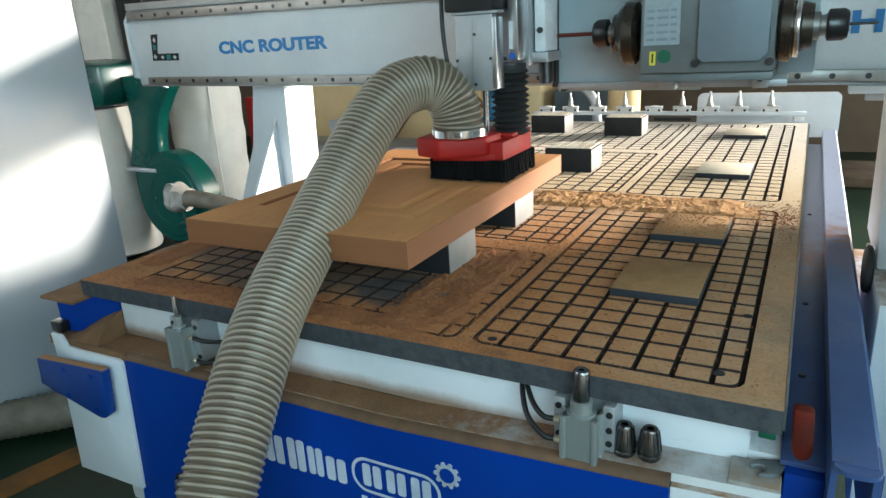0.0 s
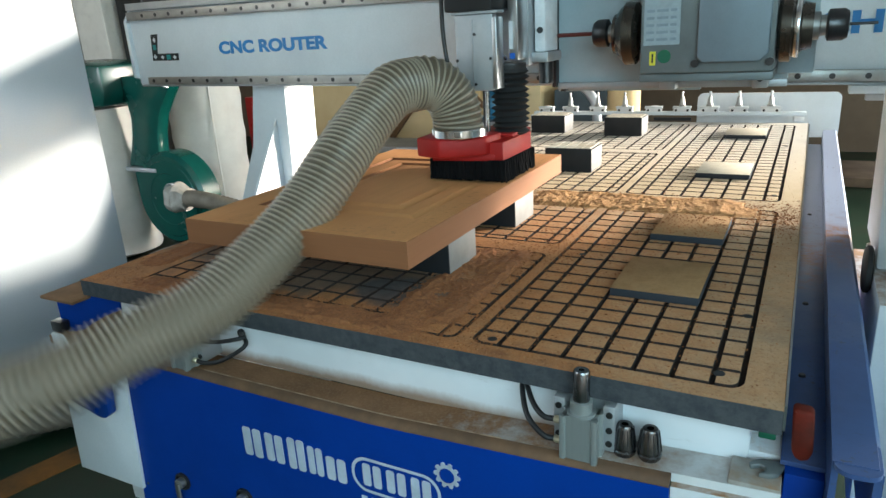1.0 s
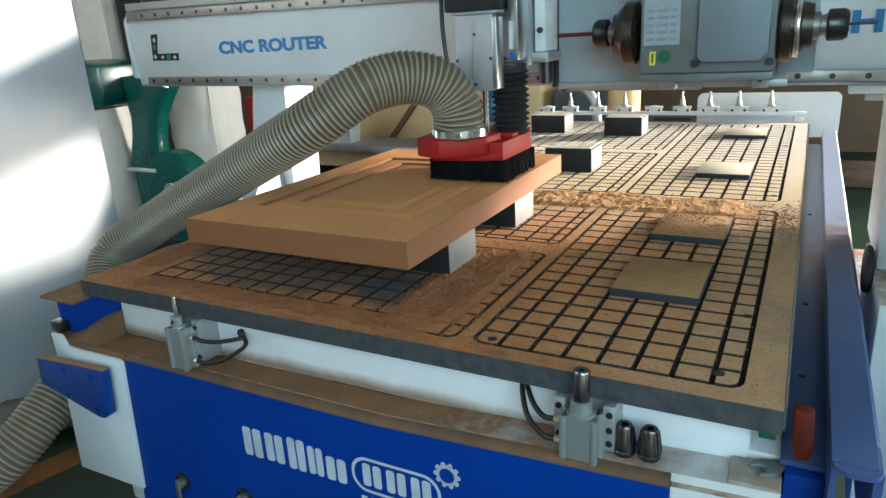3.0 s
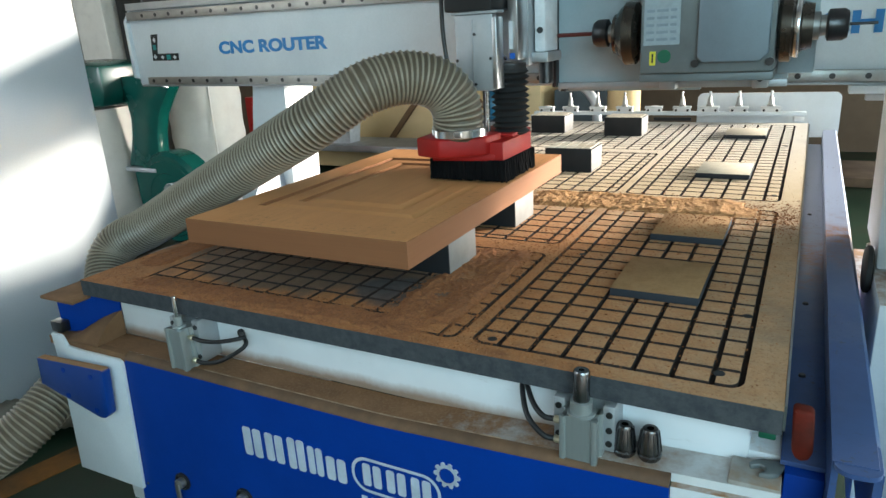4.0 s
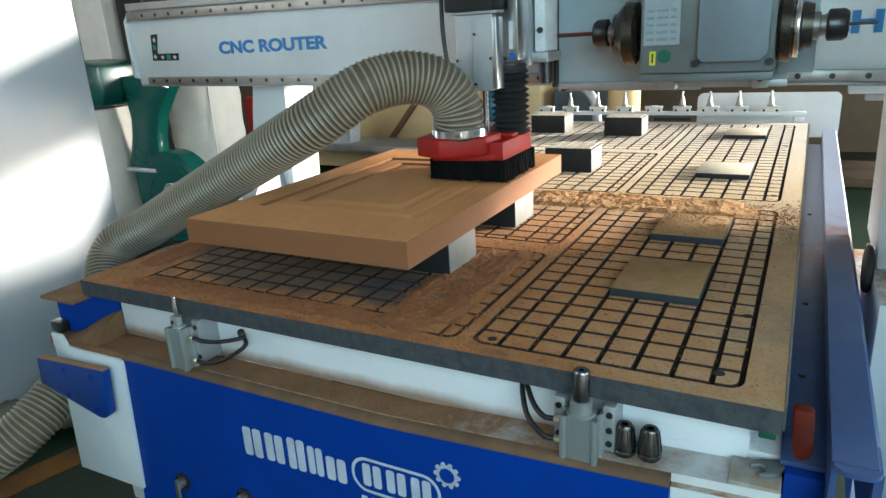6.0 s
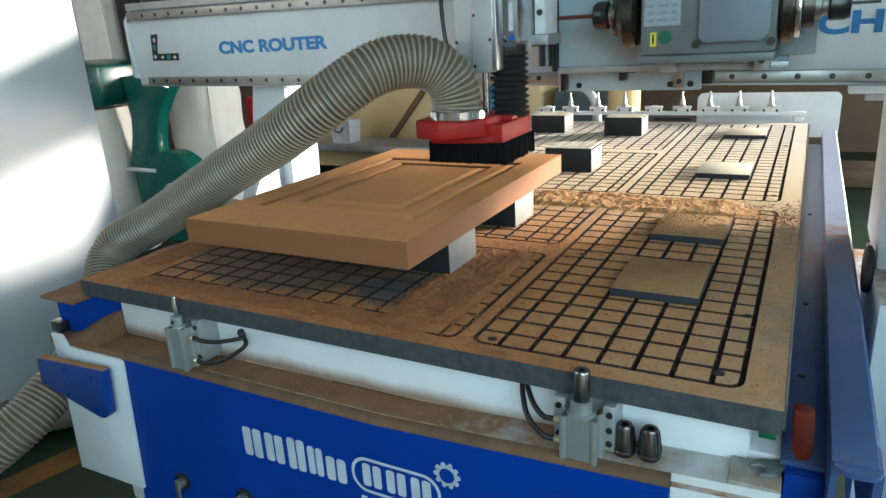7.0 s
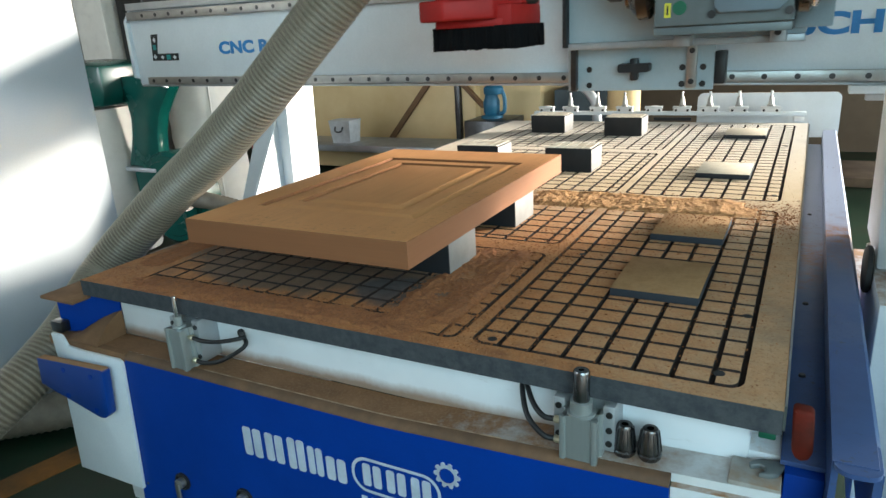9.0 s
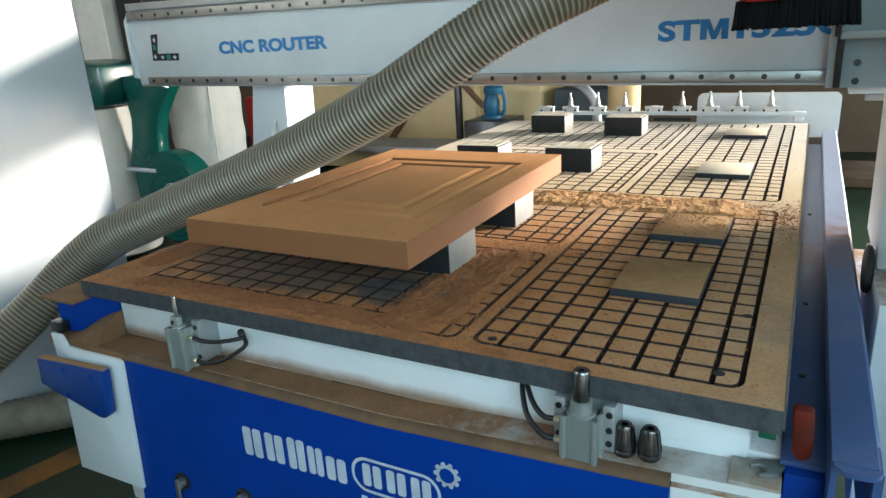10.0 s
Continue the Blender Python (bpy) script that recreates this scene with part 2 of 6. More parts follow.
def make_mdf():
    """Machined fibreboard: rubbed tan faces, darker fibrous cut edges, scraps of dust on top."""
    m = bpy.data.materials.new("cut_fibreboard")
    t, b = nodes_of(m)
    big, fine = noise_node(t, 4.0, 4, 0.5), noise_node(t, 420.0, 3, 0.7)
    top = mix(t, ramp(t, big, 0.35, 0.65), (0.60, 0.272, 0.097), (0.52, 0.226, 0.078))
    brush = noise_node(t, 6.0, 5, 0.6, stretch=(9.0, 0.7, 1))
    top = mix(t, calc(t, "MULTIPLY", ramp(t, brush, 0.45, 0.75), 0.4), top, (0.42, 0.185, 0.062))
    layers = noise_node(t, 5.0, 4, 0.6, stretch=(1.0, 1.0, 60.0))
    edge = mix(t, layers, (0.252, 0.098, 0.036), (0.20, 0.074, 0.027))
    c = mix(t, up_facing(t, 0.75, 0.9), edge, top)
    scraps = calc(t, "MULTIPLY", up_facing(t, 0.8, 0.95), ramp(t, noise_node(t, 80.0, 6, 0.8, (0.8, 1.5, 1)), 0.555, 0.62))
    g = t.nodes.new("ShaderNodeNewGeometry")
    xyz = t.nodes.new("ShaderNodeSeparateXYZ")
    t.links.new(g.outputs["Position"], xyz.inputs[0])
    strip = calc(t, "MAXIMUM", ramp(t, xyz.outputs["Y"], 0.16, 0.25, (1, 1, 1, 1), (0, 0, 0, 1)), ramp(t, xyz.outputs["X"], 0.03, 0.06))
    patchy = ramp(t, noise_node(t, 7.0, 4, 0.6), 0.40, 0.52)
    c = mix(t, calc(t, "MULTIPLY", calc(t, "MULTIPLY", scraps, patchy), calc(t, "MULTIPLY_ADD", strip, 0.7, 0.05)), c, (0.19, 0.085, 0.038))
    t.links.new(c, b.inputs["Base Color"])
    b.inputs["Roughness"].default_value = 0.75
    bump(t, b, fine, 0.2, 0.0006)
    return m


def make_sawdust(name, light, dark, chips):
    m = bpy.data.materials.new(name)
    t, b = nodes_of(m)
    a, f = noise_node(t, 45.0, 6, 0.75), noise_node(t, 420.0, 4, 0.8)
    c = mix(t, ramp(t, a, 0.3, 0.7), light, dark)
    c = mix(t, ramp(t, f, 0.45, 0.62), c, chips)
    c = mix(t, calc(t, "MULTIPLY", ramp(t, noise_node(t, 120.0, 5, 0.8), 0.52, 0.62), 0.8), c, (0.15, 0.055, 0.02))
    t.links.new(c, b.inputs["Base Color"])
    b.inputs["Roughness"].default_value = 0.95
    bump(t, b, calc(t, "ADD", a, f), 0.55, 0.0025)
    return m


def make_floor():
    m = bpy.data.materials.new("green_floor_paint")
    t, b = nodes_of(m)
    big, mid = noise_node(t, 0.9, 6, 0.65), noise_node(t, 9.0, 6, 0.7)
    c = mix(t, ramp(t, mid, 0.35, 0.7), (0.006, 0.030, 0.015), (0.010, 0.022, 0.012))
    c = mix(t, calc(t, "MULTIPLY", ramp(t, big, 0.5, 0.7), 0.6), c, (0.035, 0.022, 0.012))
    t.links.new(c, b.inputs["Base Color"])
    b.inputs["Specular IOR Level"].default_value = 0.25
    b.inputs["Roughness"].default_value = 0.5
    bump(t, b, mid, 0.15, 0.002)
    return m


def make_wall(name, a, c2, scale):
    m = bpy.data.materials.new(name)
    t, b = nodes_of(m)
    c = mix(t, ramp(t, noise_node(t, scale, 6, 0.65), 0.35, 0.7), a, c2)
    c = mix(t, calc(t, "MULTIPLY", ramp(t, noise_node(t, 12.0, 6, 0.7), 0.5, 0.75), 0.4), c, tuple(v * 0.7 for v in a))
    t.links.new(c, b.inputs["Base Color"])
    b.inputs["Roughness"].default_value = 0.85
    bump(t, b, noise_node(t, 60.0, 4), 0.3, 0.004)
    return m


def make_rail():
    """Blue rail paint, specked near its end, paler and bluer further along."""
    m = bpy.data.materials.new("blue_rail_paint")
    t, b = nodes_of(m)
    g = t.nodes.new("ShaderNodeNewGeometry")
    xyz = t.nodes.new("ShaderNodeSeparateXYZ")
    t.links.new(g.outputs["Position"], xyz.inputs[0])
    a = noise_node(t, 6.0, 6, 0.7)
    c = mix(t, ramp(t, a, 0.35, 0.68), (0.045, 0.088, 0.225), (0.034, 0.064, 0.165))
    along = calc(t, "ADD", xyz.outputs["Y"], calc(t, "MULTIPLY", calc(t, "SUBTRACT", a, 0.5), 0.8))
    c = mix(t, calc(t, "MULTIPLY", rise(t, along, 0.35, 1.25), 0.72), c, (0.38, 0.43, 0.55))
    specks = calc(t, "MULTIPLY", ramp(t, noise_node(t, 110.0, 3, 0.7), 0.62, 0.66), ramp(t, noise_node(t, 5.0, 3, 0.6), 0.45, 0.6))
    c = mix(t, calc(t, "MULTIPLY", specks, 0.8), c, (0.05, 0.045, 0.05))
    rust = calc(t, "MULTIPLY", ramp(t, calc(t, "ABSOLUTE", calc(t, "SUBTRACT", along, 0.95)), 0.05, 0.24, (1, 1, 1, 1), (0, 0, 0, 1)), ramp(t, noise_node(t, 34.0, 6, 0.75), 0.40, 0.58))
    c = mix(t, calc(t, "MULTIPLY", rust, 0.85), c, (0.26, 0.115, 0.045))
    t.links.new(c, b.inputs["Base Color"])
    b.inputs["Roughness"].default_value = 0.42
    bump(t, b, noise_node(t, 160.0, 3), 0.08, 0.0006)
    return m


def make_ledge():
    """White painted ledge under sawdust that thins out towards +x."""
    m = bpy.data.materials.new("ledge_under_sawdust")
    t, b = nodes_of(m)
    g = t.nodes.new("ShaderNodeNewGeometry")
    xyz = t.nodes.new("ShaderNodeSeparateXYZ")
    t.links.new(g.outputs["Position"], xyz.inputs[0])
    a, f = noise_node(t, 11.0, 6, 0.7), noise_node(t, 200.0, 4, 0.8)
    paint = mix(t, a, (0.66, 0.69, 0.71), (0.52, 0.53, 0.53))
    saw = mix(t, ramp(t, a, 0.3, 0.7), (0.25, 0.12, 0.053), (0.145, 0.064, 0.026))
    saw = mix(t, ramp(t, f, 0.5, 0.7), saw, (0.30, 0.165, 0.08))
    thin = calc(t, "ADD", calc(t, "MULTIPLY", xyz.outputs["X"], 1.25), calc(t, "MULTIPLY", calc(t, "SUBTRACT", a, 0.5), 1.6))
    cover = calc(t, "MULTIPLY", up_facing(t, 0.2, 0.6), ramp(t, thin, 0.35, 0.95, (1, 1, 1, 1), (0.10, 0.10, 0.10, 1)))
    t.links.new(mix(t, cover, paint, saw), b.inputs["Base Color"])
    b.inputs["Roughness"].default_value = 0.8
    bump(t, b, calc(t, "ADD", a, f), 0.4, 0.002)
    return m




def make_beam():
    """White beam paint with sawdust smeared along its foot in an uneven band."""
    m = bpy.data.materials.new("white_paint_smeared_foot")
    t, b = nodes_of(m)
    g = t.nodes.new("ShaderNodeNewGeometry")
    xyz = t.nodes.new("ShaderNodeSeparateXYZ")
    t.links.new(g.outputs["Position"], xyz.inputs[0])
    a, f = noise_node(t, 7.0, 6, 0.7, (1, 1, 0.3)), noise_node(t, 70.0, 5, 0.75)
    c = mix(t, ramp(t, noise_node(t, 4.0), 0.35, 0.68), (0.74, 0.77, 0.80), (0.66, 0.685, 0.71))
    edge = calc(t, "ADD", xyz.outputs["Z"], calc(t, "ADD", calc(t, "MULTIPLY", calc(t, "SUBTRACT", a, 0.5), 0.030), calc(t, "MULTIPLY", calc(t, "SUBTRACT", f, 0.5), 0.010)))
    smear = calc(t, "SUBTRACT", 1.0, rise(t, edge, 0.6630, 0.6850))
    c = mix(t, calc(t, "MULTIPLY", smear, 0.85), c, mix(t, f, (0.30, 0.165, 0.085), (0.20, 0.10, 0.05)))
    scuffs = calc(t, "MULTIPLY", ramp(t, noise_node(t, 24.0, 6, 0.8, (0.4, 1, 2.5)), 0.60, 0.68), 0.35)
    c = mix(t, scuffs, c, (0.42, 0.40, 0.38))
    t.links.new(c, b.inputs["Base Color"])
    b.inputs["Roughness"].default_value = 0.45
    bump(t, b, f, 0.08, 0.0006)
    return m


M["ledge"], M["rail_blue"], M["beam"] = make_ledge(), make_rail(), make_beam()
M["board"], M["mdf"], M["floor"] = make_board(), make_mdf(), make_floor()
M["sawdust"] = make_sawdust("golden_sawdust", (0.52, 0.255, 0.095), (0.30, 0.125, 0.042), (0.60, 0.35, 0.155))
# Darker, redder copy of sawdust: gantry shade on the near bed put into it.
M["shaded_sawdust"] = make_sawdust("shaded_red_brown_sawdust", (0.30, 0.106, 0.034), (0.145, 0.047, 0.016), (0.37, 0.15, 0.053))
M["plaster"] = make_wall("grimy_plaster", (0.26, 0.24, 0.21), (0.18, 0.16, 0.135), 0.8)
M["pale_plaster"] = make_wall("pale_plaster", (0.80, 0.77, 0.71), (0.70, 0.66, 0.60), 1.5)
M["wall_brown"] = make_wall("brown_wall_paint", (0.20, 0.135, 0.09), (0.13, 0.085, 0.055), 0.9)
M["stripe"] = make_wall("orange_floor_stripe", (0.22, 0.085, 0.010), (0.06, 0.035, 0.014), 5.0)
M["yard"] = make_wall("yard_concrete", (0.40, 0.38, 0.35), (0.32, 0.30, 0.27), 0.5)
M["roof"] = make_wall("roof_sheet", (0.22, 0.225, 0.23), (0.16, 0.165, 0.17), 0.6)

# ---- building helpers ----
ORIGIN = {}


def thing(name, at, label, category, group="", kind=""):
    ob = new(name)
    ob.location = at
    ob.empty_display_size = 0.05
    ORIGIN[ob] = Vector(at)
    return tagged(ob, label, category, group, kind)


def part(name, bm, material, parent=None, label="", smooth=None):
    """Links a bmesh, built in world metres, as one mesh under its parent."""
    if parent is not None:
        bmesh.ops.translate(bm, verts=bm.verts, vec=-ORIGIN[parent])
    bmesh.ops.recalc_face_normals(bm, faces=bm.faces)
    if smooth is not None:
        for f in bm.faces:
            f.smooth = True
        for e in bm.edges:
            if len(e.link_faces) != 2 or e.calc_face_angle(0) > radians(smooth):
                e.smooth = False
    me = bpy.data.meshes.new(name)
    bm.to_mesh(me)
    bm.free()
    me.materials.append(material)
    ob = new(name, me)
    if parent is not None:
        ob.parent = parent
        ORIGIN[ob] = ORIGIN[parent]
    else:
        ORIGIN[ob] = Vector((0, 0, 0))
    if label:
        ob["label"] = label
    return ob


def box(x0, x1, y0, y1, z0, z1, bevel=0.0, bm=None):
    bm = bm or bmesh.new()
    fresh = bmesh.ops.create_cube(bm, size=1.0)["verts"]
    for v in fresh:
        v.co = Vector(((x0 + x1) / 2 + v.co.x * (x1 - x0), (y0 + y1) / 2 + v.co.y * (y1 - y0), (z0 + z1) / 2 + v.co.z * (z1 - z0)))
    if bevel:
        edges = list({e for v in fresh for e in v.link_edges})
        bmesh.ops.bevel(bm, geom=edges, offset=bevel, segments=2, profile=0.5, affect="EDGES")
    return bm


def lathe(profile, base, axis="Z", seg=24, bm=None, cap=True):
    """Turns (radius, distance along the axis) pairs about an axis through base."""
    bm = bm or bmesh.new()
    base = Vector(base)
    rings = []
    for r, d in profile:
        ring = []
        for i in range(seg):
            a = 2 * math.pi * i / seg
            u, v = r * math.cos(a), r * math.sin(a)
            off = {"Z": (u, v, d), "X": (d, u, v), "Y": (v, d, u)}[axis]
            ring.append(bm.verts.new(base + Vector(off)))
        rings.append(ring)
    for a, b in zip(rings, rings[1:]):
        for i in range(seg):
            j = (i + 1) % seg
            bm.faces.new((a[i], a[j], b[j], b[i]))
    if cap:
        bm.faces.new(rings[0][::-1])
        bm.faces.new(rings[-1])
    return bm


def rod(p0, p1, r, seg=16, bm=None, r1=None):
    bm = bm or bmesh.new()
    p0, p1 = Vector(p0), Vector(p1)
    q = (p1 - p0).to_track_quat("Z", "Y")
    rings = []
    for p, rad in ((p0, r), (p1, r if r1 is None else r1)):
        rings.append([bm.verts.new(p + q @ Vector((rad * math.cos(2 * math.pi * i / seg), rad * math.sin(2 * math.pi * i / seg), 0))) for i in range(seg)])
    for i in range(seg):
        j = (i + 1) % seg
        bm.faces.new((rings[0][i], rings[0][j], rings[1][j], rings[1][i]))
    bm.faces.new(rings[0][::-1])
    bm.faces.new(rings[1])
    return bm


def spline(points, n):
    """n points at even steps along a smooth curve through the given ones."""
    p = [Vector(q) for q in points]
    p = [p[0] * 2 - p[1]] + p + [p[-1] * 2 - p[-2]]
    fine = []
    for i in range(1, len(p) - 2):
        for k in range(16):
            u = k / 16
            fine.append(0.5 * (2 * p[i] + (p[i + 1] - p[i - 1]) * u + (2 * p[i - 1] - 5 * p[i] + 4 * p[i + 1] - p[i + 2]) * u * u + (3 * p[i] - p[i - 1] - 3 * p[i + 1] + p[i + 2]) * u ** 3))
    fine.append(p[-2])
    d = [0.0]
    for a, b in zip(fine, fine[1:]):
        d.append(d[-1] + (b - a).length)
    out, k = [], 0
    for i in range(n):
        s = d[-1] * i / (n - 1)
        while k < len(d) - 2 and d[k + 1] < s:
            k += 1
        out.append(fine[k].lerp(fine[k + 1], min(1.0, (s - d[k]) / max(1e-9, d[k + 1] - d[k]))))
    return out


def cable(points, r, n=24, seg=8, bm=None, ribs=0.0):
    """A round tube along a smooth curve."""
    bm = bm or bmesh.new()
    path = spline(points, n)
    rings, side = [], None
    for i, q in enumerate(path):
        tangent = (path[min(i + 1, n - 1)] - path[max(i - 1, 0)]).normalized()
        side = (side - tangent * side.dot(tangent)).normalized() if side else tangent.orthogonal().normalized()
        other = tangent.cross(side)
        rr = r * (1 + (ribs if i % 2 else 0))
        rings.append([bm.verts.new(q + rr * (math.cos(2 * math.pi * k / seg) * side + math.sin(2 * math.pi * k / seg) * other)) for k in range(seg)])
    for a, b in zip(rings, rings[1:]):
        for k in range(seg):
            j = (k + 1) % seg
            bm.faces.new((a[k], a[j], b[j], b[k]))
    bm.faces.new(rings[0][::-1])
    bm.faces.new(rings[-1])
    return bm


def prism(pts, axis, a, b, bm=None, bevel=0.0):
    """A flat outline pushed along an axis from a to b. Outline pairs: Y: (x, z); X: (y, z); Z: (x, y)."""
    bm = bm or bmesh.new()
    place = {"Y": lambda p, d: (p[0], d, p[1]), "X": lambda p, d: (d, p[0], p[1]), "Z": lambda p, d: (p[0], p[1], d)}[axis]
    lo = [bm.verts.new(place(p, a)) for p in pts]
    hi = [bm.verts.new(place(p, b)) for p in pts]
    faces = [bm.faces.new(lo[::-1]), bm.faces.new(hi)]
    for i in range(len(pts)):
        j = (i + 1) % len(pts)
        faces.append(bm.faces.new((lo[i], lo[j], hi[j], hi[i])))
    if bevel:
        bmesh.ops.recalc_face_normals(bm, faces=faces)
        bmesh.ops.bevel(bm, geom=list({e for f in faces for e in f.edges}), offset=bevel, segments=2, profile=0.5, affect="EDGES")
    return bm


def rounded(x0, x1, y0, y1, r, n=5):
    pts = []
    for cx, cy, a0 in ((x1 - r, y1 - r, 0), (x0 + r, y1 - r, 90), (x0 + r, y0 + r, 180), (x1 - r, y0 + r, 270)):
        pts += [(cx + r * math.cos(radians(a0 + 90 * k / n)), cy + r * math.sin(radians(a0 + 90 * k / n))) for k in range(n + 1)]
    return pts


def bolts(parent, places, r, axis, depth, material, name="bolt", label=""):
    for p in places:
        bm = lathe([(r, -depth), (r, depth * 0.8), (r * 0.85, depth)], p, axis, 12)
        part(name, bm, material, parent, label, smooth=40)


def letter_pieces(text, size, depth, bold):
    """The glyphs of a line as (points, faces), from the left to the right."""
    data = bpy.data.curves.new("line", "FONT")
    data.body, data.size, data.extrude, data.offset = text, size, depth, bold
    tmp = new("line", data)
    bpy.context.view_layer.update()
    me = bpy.data.meshes.new_from_object(tmp.evaluated_get(bpy.context.evaluated_depsgraph_get()))
    bpy.data.objects.remove(tmp)
    whole = bmesh.new()
    whole.from_mesh(me)
    bmesh.ops.remove_doubles(whole, verts=whole.verts, dist=1e-6)
    rest, pieces = set(whole.verts), []
    while rest:
        stack, island = [rest.pop()], set()
        while stack:
            v = stack.pop()
            island.add(v)
            for e in v.link_edges:
                o = e.other_vert(v)
                if o in rest:
                    rest.discard(o)
                    stack.append(o)
        order = sorted(island, key=lambda q: q.index)
        number = {v: k for k, v in enumerate(order)}
        pieces.append(([v.co.copy() for v in order], [[number[v] for v in f.verts] for f in whole.faces if f.verts[0] in island]))
    whole.free()
    return sorted(pieces, key=lambda p: min(c.x for c in p[0]))


def words(name, text, size, x, y, z, material, parent, width, depth=0.0008):
    """Flat lettering that faces -y, one mesh a letter; width sets the length of the line."""
    plain, bold = letter_pieces(text, size, depth, 0.0), letter_pieces(text, size, depth, size * 0.042)
    k = width / (max(c.x for c in plain[-1][0]) - min(c.x for c in plain[0][0]))
    o = ORIGIN[parent]
    for i, char in enumerate(text.replace(" ", "")):
        points, faces = plain[i] if len(bold) != len(plain) else bold[i]
        if char == "M":
            x0, x1 = min(c.x for c in plain[i][0]) - size * 0.04, max(c.x for c in plain[i][0]) + size * 0.03
            y1 = max(c.y for c in plain[i][0]) + size * 0.03
            m_shape = [(0, 0), (0.24, 0), (0.24, 0.60), (0.42, 0), (0.58, 0), (0.76, 0.60), (0.76, 0), (1, 0), (1, 1), (0.68, 1), (0.5, 0.40), (0.32, 1), (0, 1)]
            n = len(m_shape)
            points = [Vector((x0 + (x1 - x0) * u, (y1 + size * 0.03) * v - size * 0.03, d)) for d in (depth, -depth) for u, v in m_shape]
            faces = [list(range(n)), list(range(2 * n - 1, n - 1, -1))] + [[j, n + j, n + (j + 1) % n, (j + 1) % n] for j in range(n)]
        me = bpy.data.meshes.new(name)
        me.from_pydata([(x + c.x * k - o.x, y - c.z - o.y, z + c.y - o.z) for c in points], [], faces)
        me.materials.append(material)
        ob = new(name, me)
        ob.parent = parent
        ORIGIN[ob] = o

# ---- the hall ----
def structure(name, bm, material, label, category, smooth=None):
    return tagged(part(name, bm, material, None, "", smooth), label, category, kind="structure")


structure("floor", box(-7, 10.4, -5.2, 6.6, -0.2, 0.0), M["floor"], "worn green painted concrete workshop floor", "floor")
bm = prism([(-1.615, -0.60), (-1.50, -0.60), (-1.175, 0.75), (-1.29, 0.75)], "Z", 0.0005, 0.004)
structure("floor_stripe", bm, M["stripe"], "scuffed orange safety stripe painted on floor", "floor marking")
structure("ceiling", box(-7, 10.4, -5.2, 6.6, 6.2, 6.4), M["roof"], "grey sheet metal workshop roof", "ceiling")
structure("wall_west", box(-7.2, -7, -5.2, 6.6, 0, 6.2), M["plaster"], "grimy plastered workshop wall", "wall")
GATE = (4.3, 9.7, 3.55)          # the open gate in the north wall: x from, x to, height
bm = box(-7, GATE[0], 6.4, 6.6, 0, 6.2)
box(GATE[1], 10.4, 6.4, 6.6, 0, 6.2, bm=bm)
box(GATE[0], GATE[1], 6.4, 6.6, GATE[2], 6.2, bm=bm)
structure("wall_north", bm, M["wall_brown"], "brown painted workshop wall with open gate", "wall")
bm = bmesh.new()
for y0, y1, z0, z1 in ((-5.2, -2.35, 0, 6.2), (2.75, 6.4, 0, 6.2), (-2.35, 2.75, 0, 1.4), (-2.35, 2.75, 3.8, 6.2)):
    box(10.2, 10.4, y0, y1, z0, z1, bm=bm)
structure("wall_east", bm, M["plaster"], "plastered workshop wall with long side window", "wall")
# The opening from x -5.5 to -2.7 is added for the southwest fill.
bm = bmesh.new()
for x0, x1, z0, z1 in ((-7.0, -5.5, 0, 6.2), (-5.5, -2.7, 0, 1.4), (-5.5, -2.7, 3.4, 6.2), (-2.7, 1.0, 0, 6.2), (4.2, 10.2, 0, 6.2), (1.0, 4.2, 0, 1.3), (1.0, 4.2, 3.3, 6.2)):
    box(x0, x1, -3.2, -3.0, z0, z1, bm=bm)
structure("wall_south", bm, M["plaster"], "plastered workshop wall with long window and added fill opening", "wall")
structure("ground", box(-60, 60, -60, 60, -0.45, -0.25), M["yard"], "bare pale yard ground outside", "ground")
structure("pillar", box(-5.45, -5.05, 3.4, 3.8, 0, 6.2, 0.01), M["pale_plaster"], "square grey concrete pillar", "pillar")
structure("pillar", box(-4.98, -4.62, 3.5, 3.9, 0, 6.2, 0.01), M["dark_steel"], "dark steel column beside pillar", "pillar")

# ---- router machine: bed and frame ----
router = thing("cnc_router_bed", (0, 0, 0), "white and blue router bed covered in sawdust", "machine")
PX, PY, GW, GD = 0.055, 0.0521, 0.0086, 0.009     # groove pitch across and along, width, depth
X_OFF, Y_OFF, TOP = 4.515 * PX, 0.0374, 0.80
BX, BY0, BY1 = 0.728, 0.0, 2.62


def arc_corner(x, y, sx, sy, r, n=5):
    """From (x + sx r, y) round to (x, y + sy r), about the centre (x + sx r, y + sy r)."""
    return [(x + sx * r * (1 - math.sin(math.pi / 2 * k / n)), y + sy * r * (1 - math.cos(math.pi / 2 * k / n))) for k in range(n + 1)]


def slab_top(bm, pts):
    prism(pts, "Z", TOP - GD, TOP, bm)


